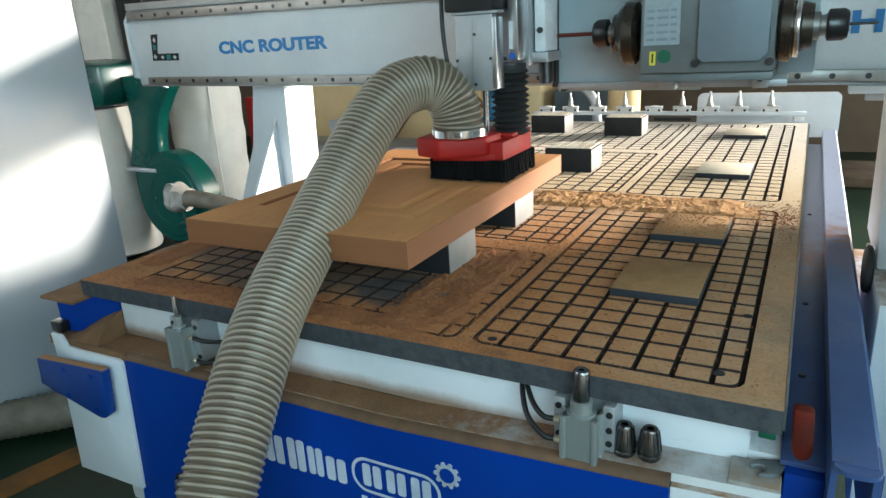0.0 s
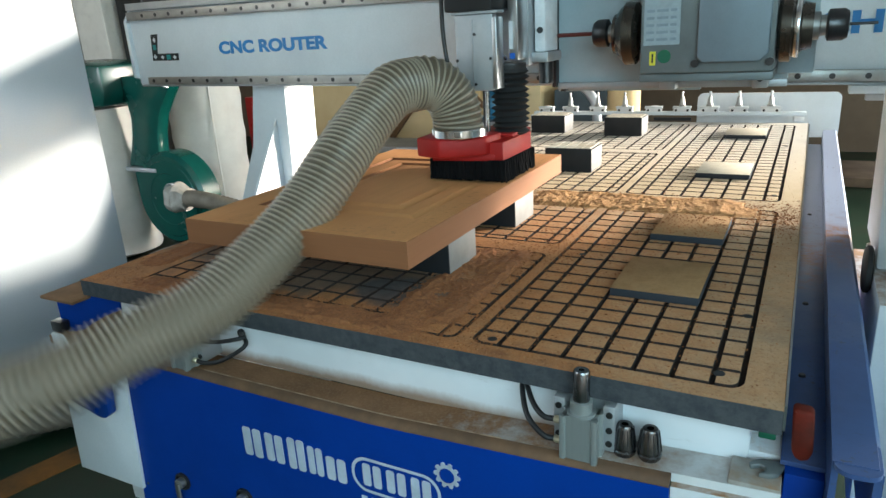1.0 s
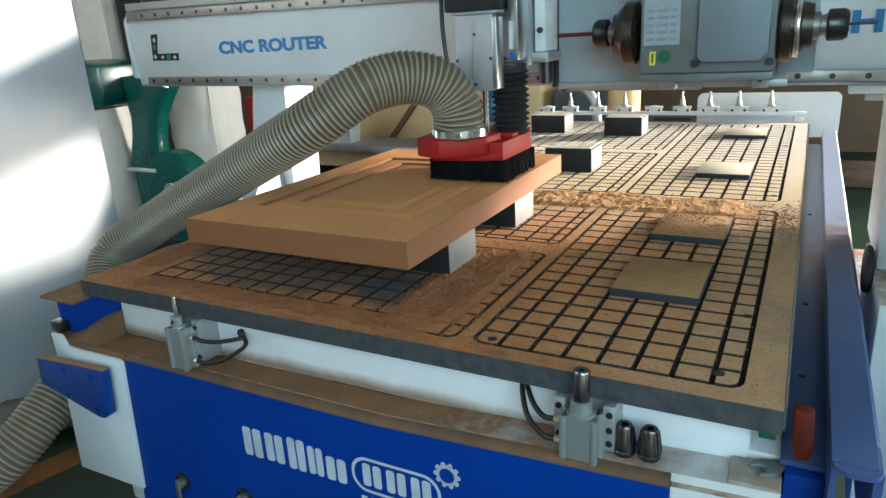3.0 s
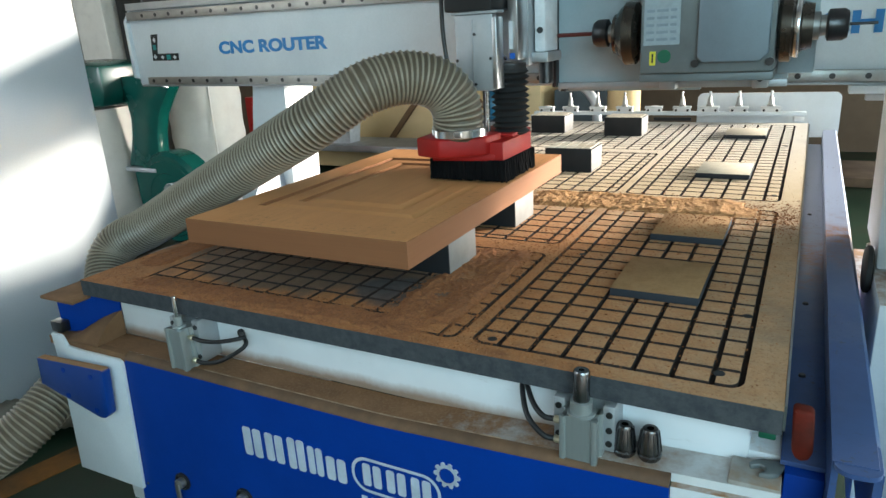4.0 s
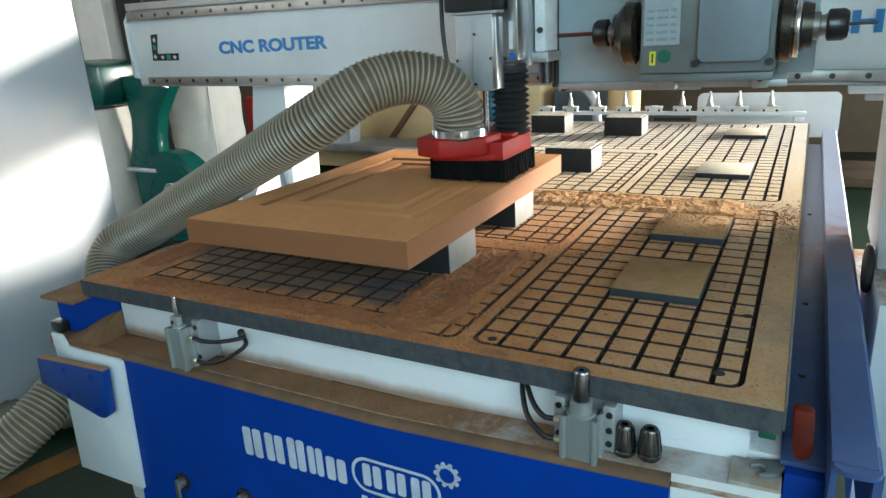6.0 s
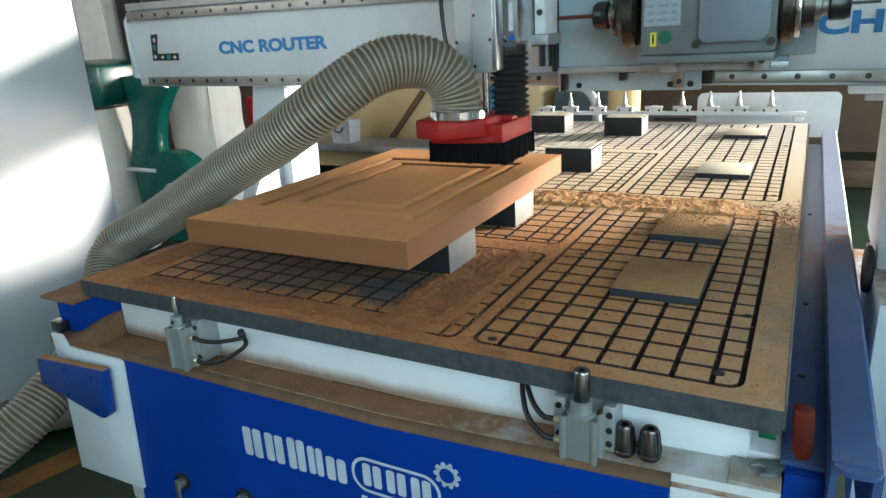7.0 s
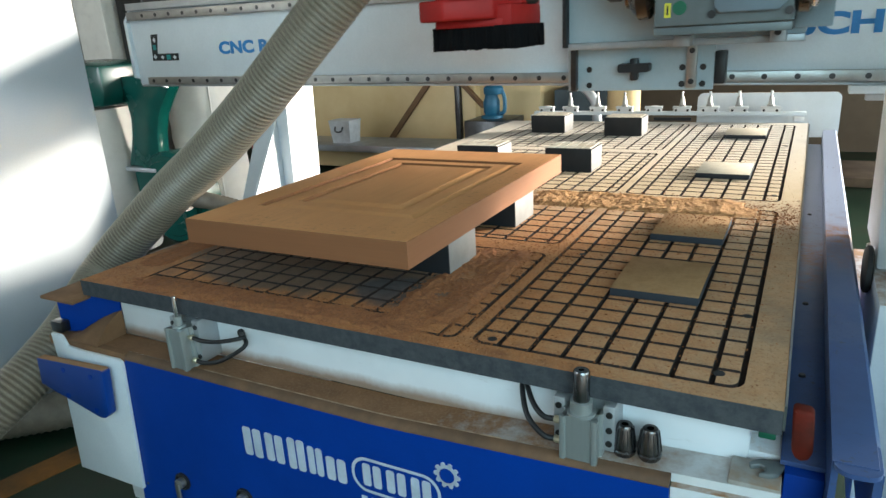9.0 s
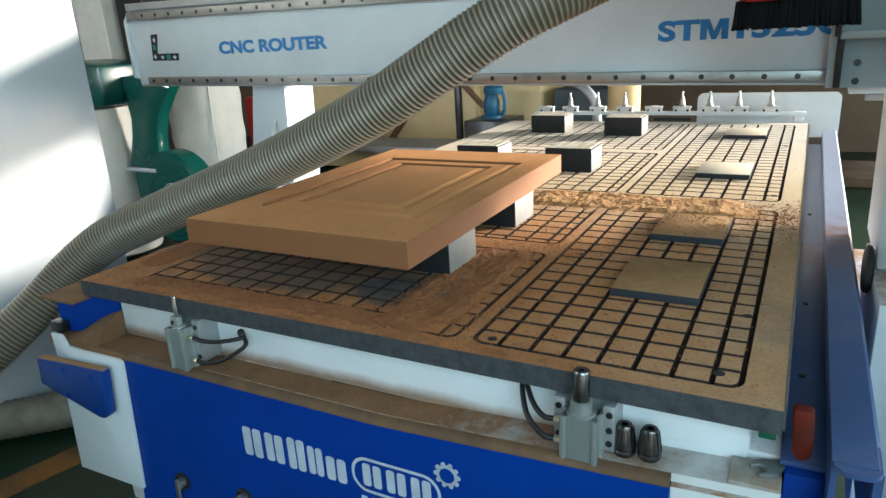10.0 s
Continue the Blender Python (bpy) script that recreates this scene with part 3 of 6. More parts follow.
def zone(bm, x0, x1, y0, y1, r=0.024):
    """The raised cells of one vacuum zone, and fillets in its four corners. x0..y1 are the centres of the border grooves."""
    h = GW / 2
    xs = [x0] + [k * PX + X_OFF for k in range(-40, 40) if x0 + 0.016 < k * PX + X_OFF < x1 - 0.016] + [x1]
    ys = [y0] + [j * PY + Y_OFF for j in range(0, 80) if y0 + 0.016 < j * PY + Y_OFF < y1 - 0.016] + [y1]
    for i in range(len(xs) - 1):
        for j in range(len(ys) - 1):
            a, b, c, d = xs[i] + h, xs[i + 1] - h, ys[j] + h, ys[j + 1] - h
            rr = min(r - GW, b - a - 0.002, d - c - 0.002)
            pts = []
            for cx, cy, sx, sy, corner in ((a, c, 1, 1, i == 0 and j == 0), (b, c, -1, 1, i == len(xs) - 2 and j == 0),
                                           (b, d, -1, -1, i == len(xs) - 2 and j == len(ys) - 2), (a, d, 1, -1, i == 0 and j == len(ys) - 2)):
                q = arc_corner(cx, cy, sx, sy, rr) if corner and rr > 0.004 else [(cx, cy)]
                pts += q if (sx * sy < 0 or len(q) == 1) else q[::-1]
            slab_top(bm, pts)
    for cx, cy, sx, sy in ((x0 - h, y0 - h, 1, 1), (x1 + h, y0 - h, -1, 1), (x1 + h, y1 + h, -1, -1), (x0 - h, y1 + h, 1, -1)):
        q = arc_corner(cx, cy, sx, sy, r) + [(cx, cy)]
        slab_top(bm, q)


XL, XM0, XM1, XR = -0.585, 0.222, 0.255, 0.6715
bm = box(-BX, BX, BY0, BY1, 0.763, TOP - GD)
zones = [(XM1, XR, 0.0412, 1.016), (XM1, XR, 1.122, 2.548), (XL, XM0, 0.0412, 0.507), (XL, XM0, 0.585, 1.016), (XL, XM0, 1.122, 1.775), (XL, XM0, 1.85, 2.548)]
for z in zones:
    zone(bm, *z)
h = GW / 2
for x0, x1, y0, y1 in ((-BX, XL - h, BY0, BY1), (XR + h, BX, BY0, BY1), (XM0 + h, XM1 - h, BY0, BY1),
                       (XM1 - h, XR + h, BY0, 0.0412 - h), (XM1 - h, XR + h, 1.016 + h, 1.122 - h), (XM1 - h, XR + h, 2.548 + h, BY1),
                       (XL - h, XM0 + h, BY0, 0.0412 - h), (XL - h, XM0 + h, 0.507 + h, 0.585 - h), (XL - h, XM0 + h, 1.016 + h, 1.122 - h),
                       (XL - h, XM0 + h, 1.775 + h, 1.85 - h), (XL - h, XM0 + h, 2.548 + h, BY1)):
    slab_top(bm, [(x0, y0), (x1, y0), (x1, y1), (x0, y1)])
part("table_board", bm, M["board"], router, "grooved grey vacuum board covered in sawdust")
for x, y in ((0.64, 0.075), (0.285, 0.06), (0.66, 0.30), (0.655, 1.19), (0.50, 0.52), (0.30, 0.53), (0.655, 1.6), (0.655, 2.0), (0.31, 1.6)):
    part("port", lathe([(0.0085, 0.0), (0.0085, 0.0015)], (x, y, TOP - 0.001), "Z", 14), M["rubber"], router, "black vacuum port")

part("front_beam", box(-0.6675, 0.69, 0.045, 0.165, 0.655, 0.763, 0.003), M["beam"], router, "white painted cross beam, sawdust along foot", 40)
LEDGE = [(-0.80, 0.655), (0.10, 0.655), (0.735, 0.686)]      # the ledge rises a little towards +x


def ledge_z(x):
    return float(np.interp(x, [p[0] for p in LEDGE], [p[1] for p in LEDGE]))


part("ledge", prism(LEDGE + [(0.735, 0.672), (0.10, 0.640), (-0.80, 0.640)], "Y", -0.019, 0.0445), M["ledge"], router, "ledge buried in brown sawdust", 30)
part("frame_corner", prism([(0.596, 0.20), (0.735, 0.20), (0.735, 0.6715), (0.596, 0.664)], "Y", -0.030, 0.04), M["white_dusty"], router, "white painted frame corner", 30)
part("corner_post", box(0.668, 0.735, -0.018, 0.0442, 0.676, 0.6905, 0.004), M["grimy"], router, "dusty white corner of frame", 40)


def along_ledge(profile, x0, x1, n=16):
    """A strip that follows the ledge; profile: pairs of y and height over the ledge."""
    bm = bmesh.new()
    rings = []
    for k in range(n + 1):
        x = x0 + (x1 - x0) * k / n
        rings.append([bm.verts.new((x, y, ledge_z(x) + z)) for y, z in profile])
    for a, b in zip(rings, rings[1:]):
        for k in range(len(profile)):
            m = (k + 1) % len(profile)
            bm.faces.new((a[k], a[m], b[m], b[k]))
    bm.faces.new(rings[0][::-1])
    bm.faces.new(rings[-1])
    return bm


part("lip", along_ledge([(-0.0192, 0.0), (-0.026, -0.001), (-0.032, -0.004), (-0.036, -0.010), (-0.0365, -0.0135), (-0.0192, -0.0135)], -0.575, 0.595), M["lip"], router, "rounded brown lip of ledge", 50)
part("pale_edge", along_ledge([(-0.0175, 0.0002), (-0.0180, 0.0011), (-0.0195, 0.0011), (-0.0202, 0.0002)], -0.34, 0.33), M["pale_edge"], router, "thin pale edge strip of ledge")
panel = part("front_panel", prism([(-0.5843, 0.6413), (0.0747, 0.6413), (0.5952, 0.6635), (0.5952, 0.1133), (-0.6332, 0.1133)], "Y", -0.035, -0.0272), M["blue"], router, "blue painted sheet metal panel", 30)
# maker's mark as plain white bars
for x, w, z, hgt in ((-0.2408, 0.0479, 0.4901, 0.0666), (-0.1814, 0.0458, 0.4922, 0.0645), (-0.1231, 0.0416, 0.4901, 0.0708), (-0.0731, 0.0354, 0.4922, 0.0625), (-0.0294, 0.0458, 0.4922, 0.0521)):
    for k in (0, 1):
        part("mark", prism(rounded(x + k * w * 0.56, x + k * w * 0.56 + w * 0.44, z, z + hgt, 0.006), "Y", -0.0364, -0.0348), M["ink_pale"], panel, "white painted bar")
outer, inner = rounded(0.031, 0.2204, 0.4901, 0.5661, 0.035, 8), rounded(0.0372, 0.2142, 0.4964, 0.5599, 0.030, 8)
bm = bmesh.new()
lo = [[bm.verts.new((p[0], y, p[1])) for p in ring] for ring in (outer, inner) for y in (-0.0364,)]
for i in range(len(outer)):
    j = (i + 1) % len(outer)
    bm.faces.new((lo[0][i], lo[0][j], lo[1][j], lo[1][i]))
part("mark", bm, M["ink_pale"], panel, "white painted oval outline")
for x in (0.0559, 0.108, 0.16):
    for k in (0, 1):
        part("mark", prism(rounded(x + k * 0.023, x + k * 0.023 + 0.017, 0.5047, 0.5526, 0.005), "Y", -0.0364, -0.0348), M["ink_pale"], panel, "white painted bar")
part("mark", lathe([(0.020, -0.0364), (0.020, -0.0350)], (0.2345, 0, 0.5776), "Y", 24), M["ink_pale"], panel, "white painted disc")
for k in range(10):
    a = 2 * math.pi * k / 10
    part("mark", lathe([(0.0045, -0.0364), (0.0045, -0.0350)], (0.2345 + 0.0215 * math.cos(a), 0, 0.5776 + 0.0215 * math.sin(a)), "Y", 8), M["ink_pale"], panel, "white painted dot")
part("mark", lathe([(0.0145, -0.0370), (0.0145, -0.0365)], (0.2345, 0, 0.5776), "Y", 20), M["blue"], panel, "blue painted disc")
for k in range(7):
    part("mark", box(0.0476 + k * 0.0215, 0.0601 + k * 0.0215, -0.0364, -0.0350, 0.461, 0.4787), M["ink_pale"], panel, "small white painted bar")
for x, z in ((-0.460, 0.355), (-0.267, 0.373)):
    lock = part("lock", lathe([(0.022, -0.0355), (0.022, -0.040), (0.018, -0.041), (0.0165, -0.038)], (x, 0, z), "Y", 24), M["black"], panel, "black recessed panel lock", 40)
    part("lock_barrel", lathe([(0.0125, -0.038), (0.0125, -0.050), (0.010, -0.0515), (0.004, -0.0515)], (x, 0, z), "Y", 20), M["steel"], lock, "steel lock barrel", 40)
    part("lock_tab", box(x - 0.008, x + 0.006, -0.056, -0.050, z - 0.050, z + 0.004, 0.003), M["steel"], lock, "", 40)
for z in (0.57, 0.31):
    part("screw", lathe([(0.004, -0.0375), (0.003, -0.0385)], (-0.589, 0, z), "Y", 10), M["dark_steel"], panel)

# left end of the frame
part("end_plate", prism([(-0.8384, 0.2891), (-0.6026, 0.2947), (-0.5765, 0.6258), (-0.5784, 0.6382), (-0.5903, 0.6429), (-0.7146, 0.6411), (-0.7686, 0.6430), (-0.7827, 0.6685), (-0.8215, 0.6693), (-0.8201, 0.6502), (-0.8169, 0.5949)], "Y", -0.0440, -0.0362, bevel=0.0012), M["white"], router, "white painted end plate", 40)
flange = part("flange_plate", prism([(-0.8449, 0.6160), (-0.6073, 0.6295), (-0.6010, 0.6252), (-0.6141, 0.5148), (-0.6301, 0.5020), (-0.6469, 0.4994), (-0.8513, 0.5449)], "Y", -0.078, -0.057, bevel=0.0025), M["blue_dusty"], router, "blue steel flange with dust on top", 40)
part("spacer", box(-0.81, -0.68, -0.0568, -0.0442, 0.54, 0.60), M["dark_steel"], flange)
for x, z in ((-0.7460, 0.6029), (-0.6472, 0.6043), (-0.7500, 0.5351), (-0.6525, 0.5188)):
    part("bolt", lathe([(0.007, -0.0795), (0.006, -0.0775)], (x, 0, z), "Y", 12), M["blue"], flange)
part("rail_top", box(-0.868, -0.745, -0.022, 2.58, 0.742, 0.750, 0.002), M["tray"], router, "dusty top flange of side rail", 40)
bm = prism([(-0.842, 0.0), (-0.667, 0.0440), (-0.667, 0.0442), (-0.842, 0.012)], "Z", 0.62, 0.7415)
prism([(-0.744, 0.0252), (-0.667, 0.0440), (-0.667, 0.0442), (-0.744, 0.034)], "Z", 0.7417, 0.7625, bm)
part("rail_end", bm, M["blue"], router, "blue painted end of side rail", 40)
bm = bmesh.new()
rows = []
for k in range(33):
    x = -0.845 + 0.179 * k / 32
    back = (x + 0.842) * 0.254 - 0.001
    top = float(np.interp(x, [-0.8449, -0.8141, -0.7714, -0.7254, -0.691, -0.6598], [0.6226, 0.6413, 0.6649, 0.6926, 0.7075, 0.7177]))
    row = []
    for j in range(15):
        v = j / 14
        n = noise.fractal(Vector((x * 34, v * 2.4, 3.0)), 0.9, 2.0, 4) * 0.003
        row.append(bm.verts.new((x, back + (-0.0355 - back) * v, 0.6535 + max(0.0, top - 0.6535) * (1 - v ** 1.5) ** 0.8 + n * v * (1 - v) * 3)))
    rows.append(row)
for a, b2 in zip(rows, rows[1:]):
    for k in range(14):
        bm.faces.new((a[k], a[k + 1], b2[k + 1], b2[k]))
foot = [bm.verts.new((-0.666, v.co.y, 0.652)) for v in rows[-1]]
for k in range(14):
    bm.faces.new((rows[-1][k], rows[-1][k + 1], foot[k + 1], foot[k]))
box(-0.845, -0.575, -0.0358, -0.0188, 0.636, 0.6557, bm=bm)
part("dust_bank", bm, M["tray"], router, "brown sawdust banked against rail end", 75)
part("rail_web", box(-0.835, -0.825, 0.03, 2.58, 0.30, 0.741), M["blue"], router, "blue painted side rail")
part("stop", box(-0.856, -0.817, -0.020, 0.004, 0.658, 0.685, 0.002), M["dark_steel"], router, "small dark steel stop", 40)
part("edge_trim", box(0.7285, 0.7315, 0.012, 2.60, 0.764, 0.801), M["alu"], router, "thin bright edge strip")
part("right_web", box(0.7365, 0.785, 0.012, 2.5, 0.20, 0.6995, 0.002), M["blue"], router, "dark blue painted web", 40)
part("left_side", box(-0.80, -0.68, 0.05, 2.5, 0.14, 0.64, 0.004), M["white_dusty"], router, "white painted frame side", 40)
part("right_side", box(0.62, 0.735, 0.05, 2.5, 0.14, 0.70, 0.004), M["white_dusty"], router, "white painted frame side", 40)
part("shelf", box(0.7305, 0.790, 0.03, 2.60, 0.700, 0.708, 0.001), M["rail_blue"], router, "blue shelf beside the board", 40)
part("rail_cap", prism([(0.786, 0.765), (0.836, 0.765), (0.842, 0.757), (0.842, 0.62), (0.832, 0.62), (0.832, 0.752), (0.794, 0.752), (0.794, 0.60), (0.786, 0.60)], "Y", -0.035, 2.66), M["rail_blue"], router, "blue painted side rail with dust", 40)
part("rail_cap_end", prism(rounded(0.788, 0.840, -0.055, 0.03, 0.02), "Z", 0.7575, 0.7640), M["rail_blue"], router, "", 40)
for y in (0.29, 0.62, 1.35):
    part("bolt", lathe([(0.006, 0.0), (0.005, 0.004)], (0.752, y, 0.708), "Z", 12), M["dark_steel"], router)
for x in (-0.72, 0.66):
    for y in (0.14, 2.40):
        part("leg", box(x - 0.06, x + 0.06, y - 0.06, y + 0.06, 0.0, 0.15, 0.003), M["white"], router, "", 40)
part("chute", prism([(0.738, 0.798), (0.742, 0.802), (0.760, 0.801), (0.764, 0.796), (0.767, 0.742), (0.763, 0.730), (0.754, 0.725), (0.746, 0.729), (0.741, 0.740)], "Y", 0.006, 0.030, bevel=0.004), M["dark_red"], router, "dark red plastic guard", 40)
def wrench():
    """Head of an open-ended spanner, lying flat with its jaw towards +x."""
    jaw = [(0.030, 0.013), (0.012, 0.009), (0.006, 0.0), (0.010, -0.010), (0.028, -0.012), (0.026, -0.021), (0.012, -0.026), (-0.006, -0.024), (-0.020, -0.014), (-0.042, -0.006), (-0.046, 0.002), (-0.042, 0.010), (-0.018, 0.018), (-0.002, 0.026), (0.016, 0.024)]
    turned = []
    for u, v in jaw:
        a = radians(40)
        turned.append((0.716 - (u * math.cos(a) - v * math.sin(a)) * 0.72, 0.022 - (u * math.sin(a) + v * math.cos(a)) * 0.72))
    ob = part("wrench", prism(turned, "Z", 0.6908, 0.6985, bevel=0.0015), M["motor"], None, "", 40)
    tagged(ob, "dull grey open-ended wrench lying on frame corner", "wrench")


wrench()
part("clip", box(0.700, 0.722, 0.018, 0.030, 0.742, 0.7625, 0.002), M["sticker_green"], router, "green plastic clip", 40)

# far end
part("end_wall", prism(rounded(0.21, 0.855, 0.70, 0.915, 0.03), "Y", 2.85, 2.865), M["white_dusty"], router, "dented white end plate", 40)
part("end_wall_port", box(0.03, 0.21, 2.655, 2.66, 0.802, 0.818), M["black"], router, "dark slot")

# ---- positioning cylinders ----
def cylinder(x, w, pin_r, pin_top, wide):
    base = ledge_z(x) + 0.0005
    t = thing("positioning_cylinder", (x, -0.02, base), "grey aluminium pneumatic stop cylinder with " + ("thick" if wide else "thin") + " steel pin", "pneumatic cylinder", "stop cylinders")
    y, h, top = -0.020, w / 2, 0.746
    bm = prism(rounded(x - h * 0.86, x + h * 0.86, y - 0.016, y + 0.022, 0.008), "Z", base, top)
    for sx in (-1, 1):
        bm = prism(rounded(x + sx * h * 0.80 - 0.0045, x + sx * h * 0.80 + 0.0045, y - 0.0205, y - 0.008, 0.003), "Z", base, top, bm)
        bm = prism(rounded(x + sx * h * 0.86 - 0.0045, x + sx * h * 0.86 + 0.0045, y + 0.004, y + 0.024, 0.003), "Z", base, top, bm)
    part("body", bm, M["alu_dark"], t, "grooved aluminium body", 40)
    part("collar", lathe([(pin_r + 0.008, top), (pin_r + 0.008, top + 0.004), (pin_r + 0.004, top + 0.005), (pin_r + 0.004, top + 0.022), (pin_r, top + 0.023)], (x, y, 0), "Z", 28), M["alu_dark"], t, "", 40)
    part("pin", lathe([(pin_r, top + 0.02), (pin_r, pin_top - 0.003), (pin_r * 0.85, pin_top), (pin_r * 0.35, pin_top), (pin_r * 0.3, pin_top - 0.004)], (x, y, 0), "Z", 28), M["collet"] if wide else M["chrome"], t, "polished steel pin", 40)
    sx = 1 if wide else -1
    for s in (-1, 1):
        br = part("bracket", box(x + s * (h + 0.008) - 0.009, x + s * (h + 0.008) + 0.009, y + 0.012, 0.0445, base + 0.008, 0.758, 0.002), M["alu_matt"], t, "aluminium bracket", 40)
        bolts(br, [(x + s * (h + 0.009), y + 0.012, z) for z in (base + 0.022, 0.718, 0.744)], 0.0052, "Y", 0.002, M["dark_steel"])
    for z in (base + 0.018, 0.726):
        prof = [(0.005, 0.0), (0.006, sx * -0.004), (0.0062, sx * -0.011), (0.0045, sx * -0.0125)]
        part("fitting", lathe(prof, (x - sx * h, y, z), "X", 12), M["brass"], t, "brass air fitting", 40)
    return t


cylinder(0.463, 0.060, 0.0125, 0.818, True)
cylinder(-0.392, 0.048, 0.0050, 0.813, False)
def tube(points, end):
    ob = part("air_tube", cable(points, 0.0045, 30, 10), M["black"], None, "", 60)
    tagged(ob, "black plastic air tube from cylinder to beam", "air tube", "air tubes")
    part("grommet", lathe([(0.010, 0.0), (0.0095, -0.004), (0.006, -0.006)], end, "Y", 16), M["rubber"], ob, "", 40)


tube([(0.421, -0.020, 0.691), (0.402, -0.022, 0.695), (0.372, -0.008, 0.714), (0.352, 0.024, 0.740), (0.3475, 0.044, 0.752)], (0.3475, 0.0448, 0.752))
tube([(0.421, -0.020, 0.726), (0.404, -0.022, 0.728), (0.383, -0.008, 0.737), (0.360, 0.024, 0.748), (0.3495, 0.043, 0.754)], (0.349, 0.0446, 0.753))
tube([(-0.356, -0.020, 0.6735), (-0.330, -0.022, 0.674), (-0.290, -0.012, 0.684), (-0.245, 0.012, 0.714), (-0.284, 0.043, 0.721)], (-0.284, 0.0448, 0.721))
tube([(-0.356, -0.020, 0.726), (-0.325, -0.022, 0.725), (-0.288, -0.010, 0.725), (-0.250, 0.014, 0.730), (-0.284, 0.042, 0.721)], (-0.284, 0.0446, 0.721))


def collet(x, y):
    t = thing("spring_collet", (x, y, ledge_z(x)), "dark steel slotted spring collet standing on ledge", "collet", "spare collets")
    base = ledge_z(x) + 0.0006
    prof = [(r * 0.87, d * 0.87) for r, d in ((0.0165, 0.0), (0.0195, 0.004), (0.0205, 0.010), (0.0185, 0.012), (0.0185, 0.015), (0.020, 0.017), (0.0150, 0.052), (0.0125, 0.058), (0.006, 0.058), (0.006, 0.040))]
    part("sleeve", lathe(prof, (x, y, base), "Z", 32), M["collet"], t, "", 40)
    for k in range(12):
        a = 2 * math.pi * k / 12
        c, s = math.cos(a), math.sin(a)
        bm = box(-0.0006, 0.0006, -0.0006, 0.0006, 0.0, 0.031)
        for v in bm.verts:
            r = 0.0176 - (v.co.z / 0.031) * 0.0042
            v.co = Vector((x + c * (r + v.co.x) - s * v.co.y, y + s * (r + v.co.x) + c * v.co.y, base + 0.0155 + v.co.z))
        part("slot", bm, M["black"], t)
    return t


collet_a = collet(0.522, 0.006)
copy_thing(collet_a, Matrix.Translation((0.559, 0.006, ledge_z(0.559))))

# ---- work piece and pods ----
def carved_panel():
    x0, x1, y0, y1, z0, z1 = -0.472, 0.098, 0.110, 0.985, 0.884, 0.9375
    bm = bmesh.new()
    rings = [(0.0, z0), (0.0, z1 - 0.0015), (0.0015, z1), ("o", 0, z1), ("o", 0.0055, z1 - 0.0055), ("o", 0.010, z1 - 0.0055), ("o", 0.028, z1 - 0.0012), ("i", 0, z1 - 0.0010), ("i", 0.006, z1 - 0.0060), ("i", 0.010, z1 - 0.0060), ("i", 0.032, z1 - 0.0010)]
    ox0, ox1, oy0, oy1 = -0.392, 0.034, 0.254, 0.845
    ix0, ix1, iy0, iy1 = -0.322, -0.030, 0.315, 0.785
    prev = first = None
    for r in rings:
        if r[0] == "o":
            a, b, c, d, z = ox0 + r[1], ox1 - r[1], oy0 + r[1], oy1 - r[1], r[2]
        elif r[0] == "i":
            a, b, c, d, z = ix0 + r[1], ix1 - r[1], iy0 + r[1], iy1 - r[1], r[2]
        else:
            a, b, c, d, z = x0 + r[0], x1 - r[0], y0 + r[0], y1 - r[0], r[1]
        ring = [bm.verts.new((px, py, z)) for px, py in ((a, c), (b, c), (b, d), (a, d))]
        if prev:
            for i in range(4):
                j = (i + 1) % 4
                bm.faces.new((prev[i], prev[j], ring[j], ring[i]))
        first = first or ring
        prev = ring
    bm.faces.new(prev)
    bm.faces.new(first[::-1])
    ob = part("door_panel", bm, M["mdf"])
    return tagged(ob, "tan fibreboard door panel with carved frame on pods", "door panel")


carved_panel()


def pod(x0, y0, dust):
    w, d, z0, z1 = 0.167, 0.135, 0.8005, 0.8835
    t = thing("vacuum_pod", (x0 + w / 2, y0 + d / 2, 0.80), "pale block-shaped vacuum pod with dark front, on bed" + (", sawdust on top" if dust else ""), "vacuum pod", "vacuum pods")
    part("body", box(x0, x0 + w, y0 + 0.004, y0 + d, z0, z1 - 0.006, 0.0015), M["pod_side"], t, "", 40)
    part("front_plate", box(x0, x0 + w, y0, y0 + 0.0035, z0, z1 - 0.001, 0.001), M["pod_front"], t, "black front plate", 40)
    bm = bmesh.new()
    for i in range(5):
        for j in range(4):
            a, c = x0 + 0.004 + i * 0.032, y0 + 0.006 + j * 0.032
            box(a, a + 0.0275, c, c + 0.0275, z1 - 0.0062, z1, 0.0, bm)
    part("pad_bed", box(x0 + 0.002, x0 + w - 0.002, y0 + 0.005, y0 + d - 0.002, z1 - 0.0062, z1 - 0.0035), M["pod_front"], t)
    part("top_pad", bm, M["pod_top"], t, "grooved pad")
    return t


M["pod_top"] = surface("pod_pad", (0.50, 0.46, 0.39), (0.42, 0.37, 0.29), 12, 0.7, dust=0.25, dust_col=(0.45, 0.26, 0.12))
first_pod = pod(-0.092, 0.309, False)
for x, y in ((-0.092, 0.681), (-0.462, 0.309), (-0.462, 0.681), (-0.092, 1.378), (-0.442, 1.378), (-0.462, 2.216), (-0.092, 2.165)):
    copy_thing(first_pod, Matrix.Translation((x + 0.0835, y + 0.0675, 0.80)))


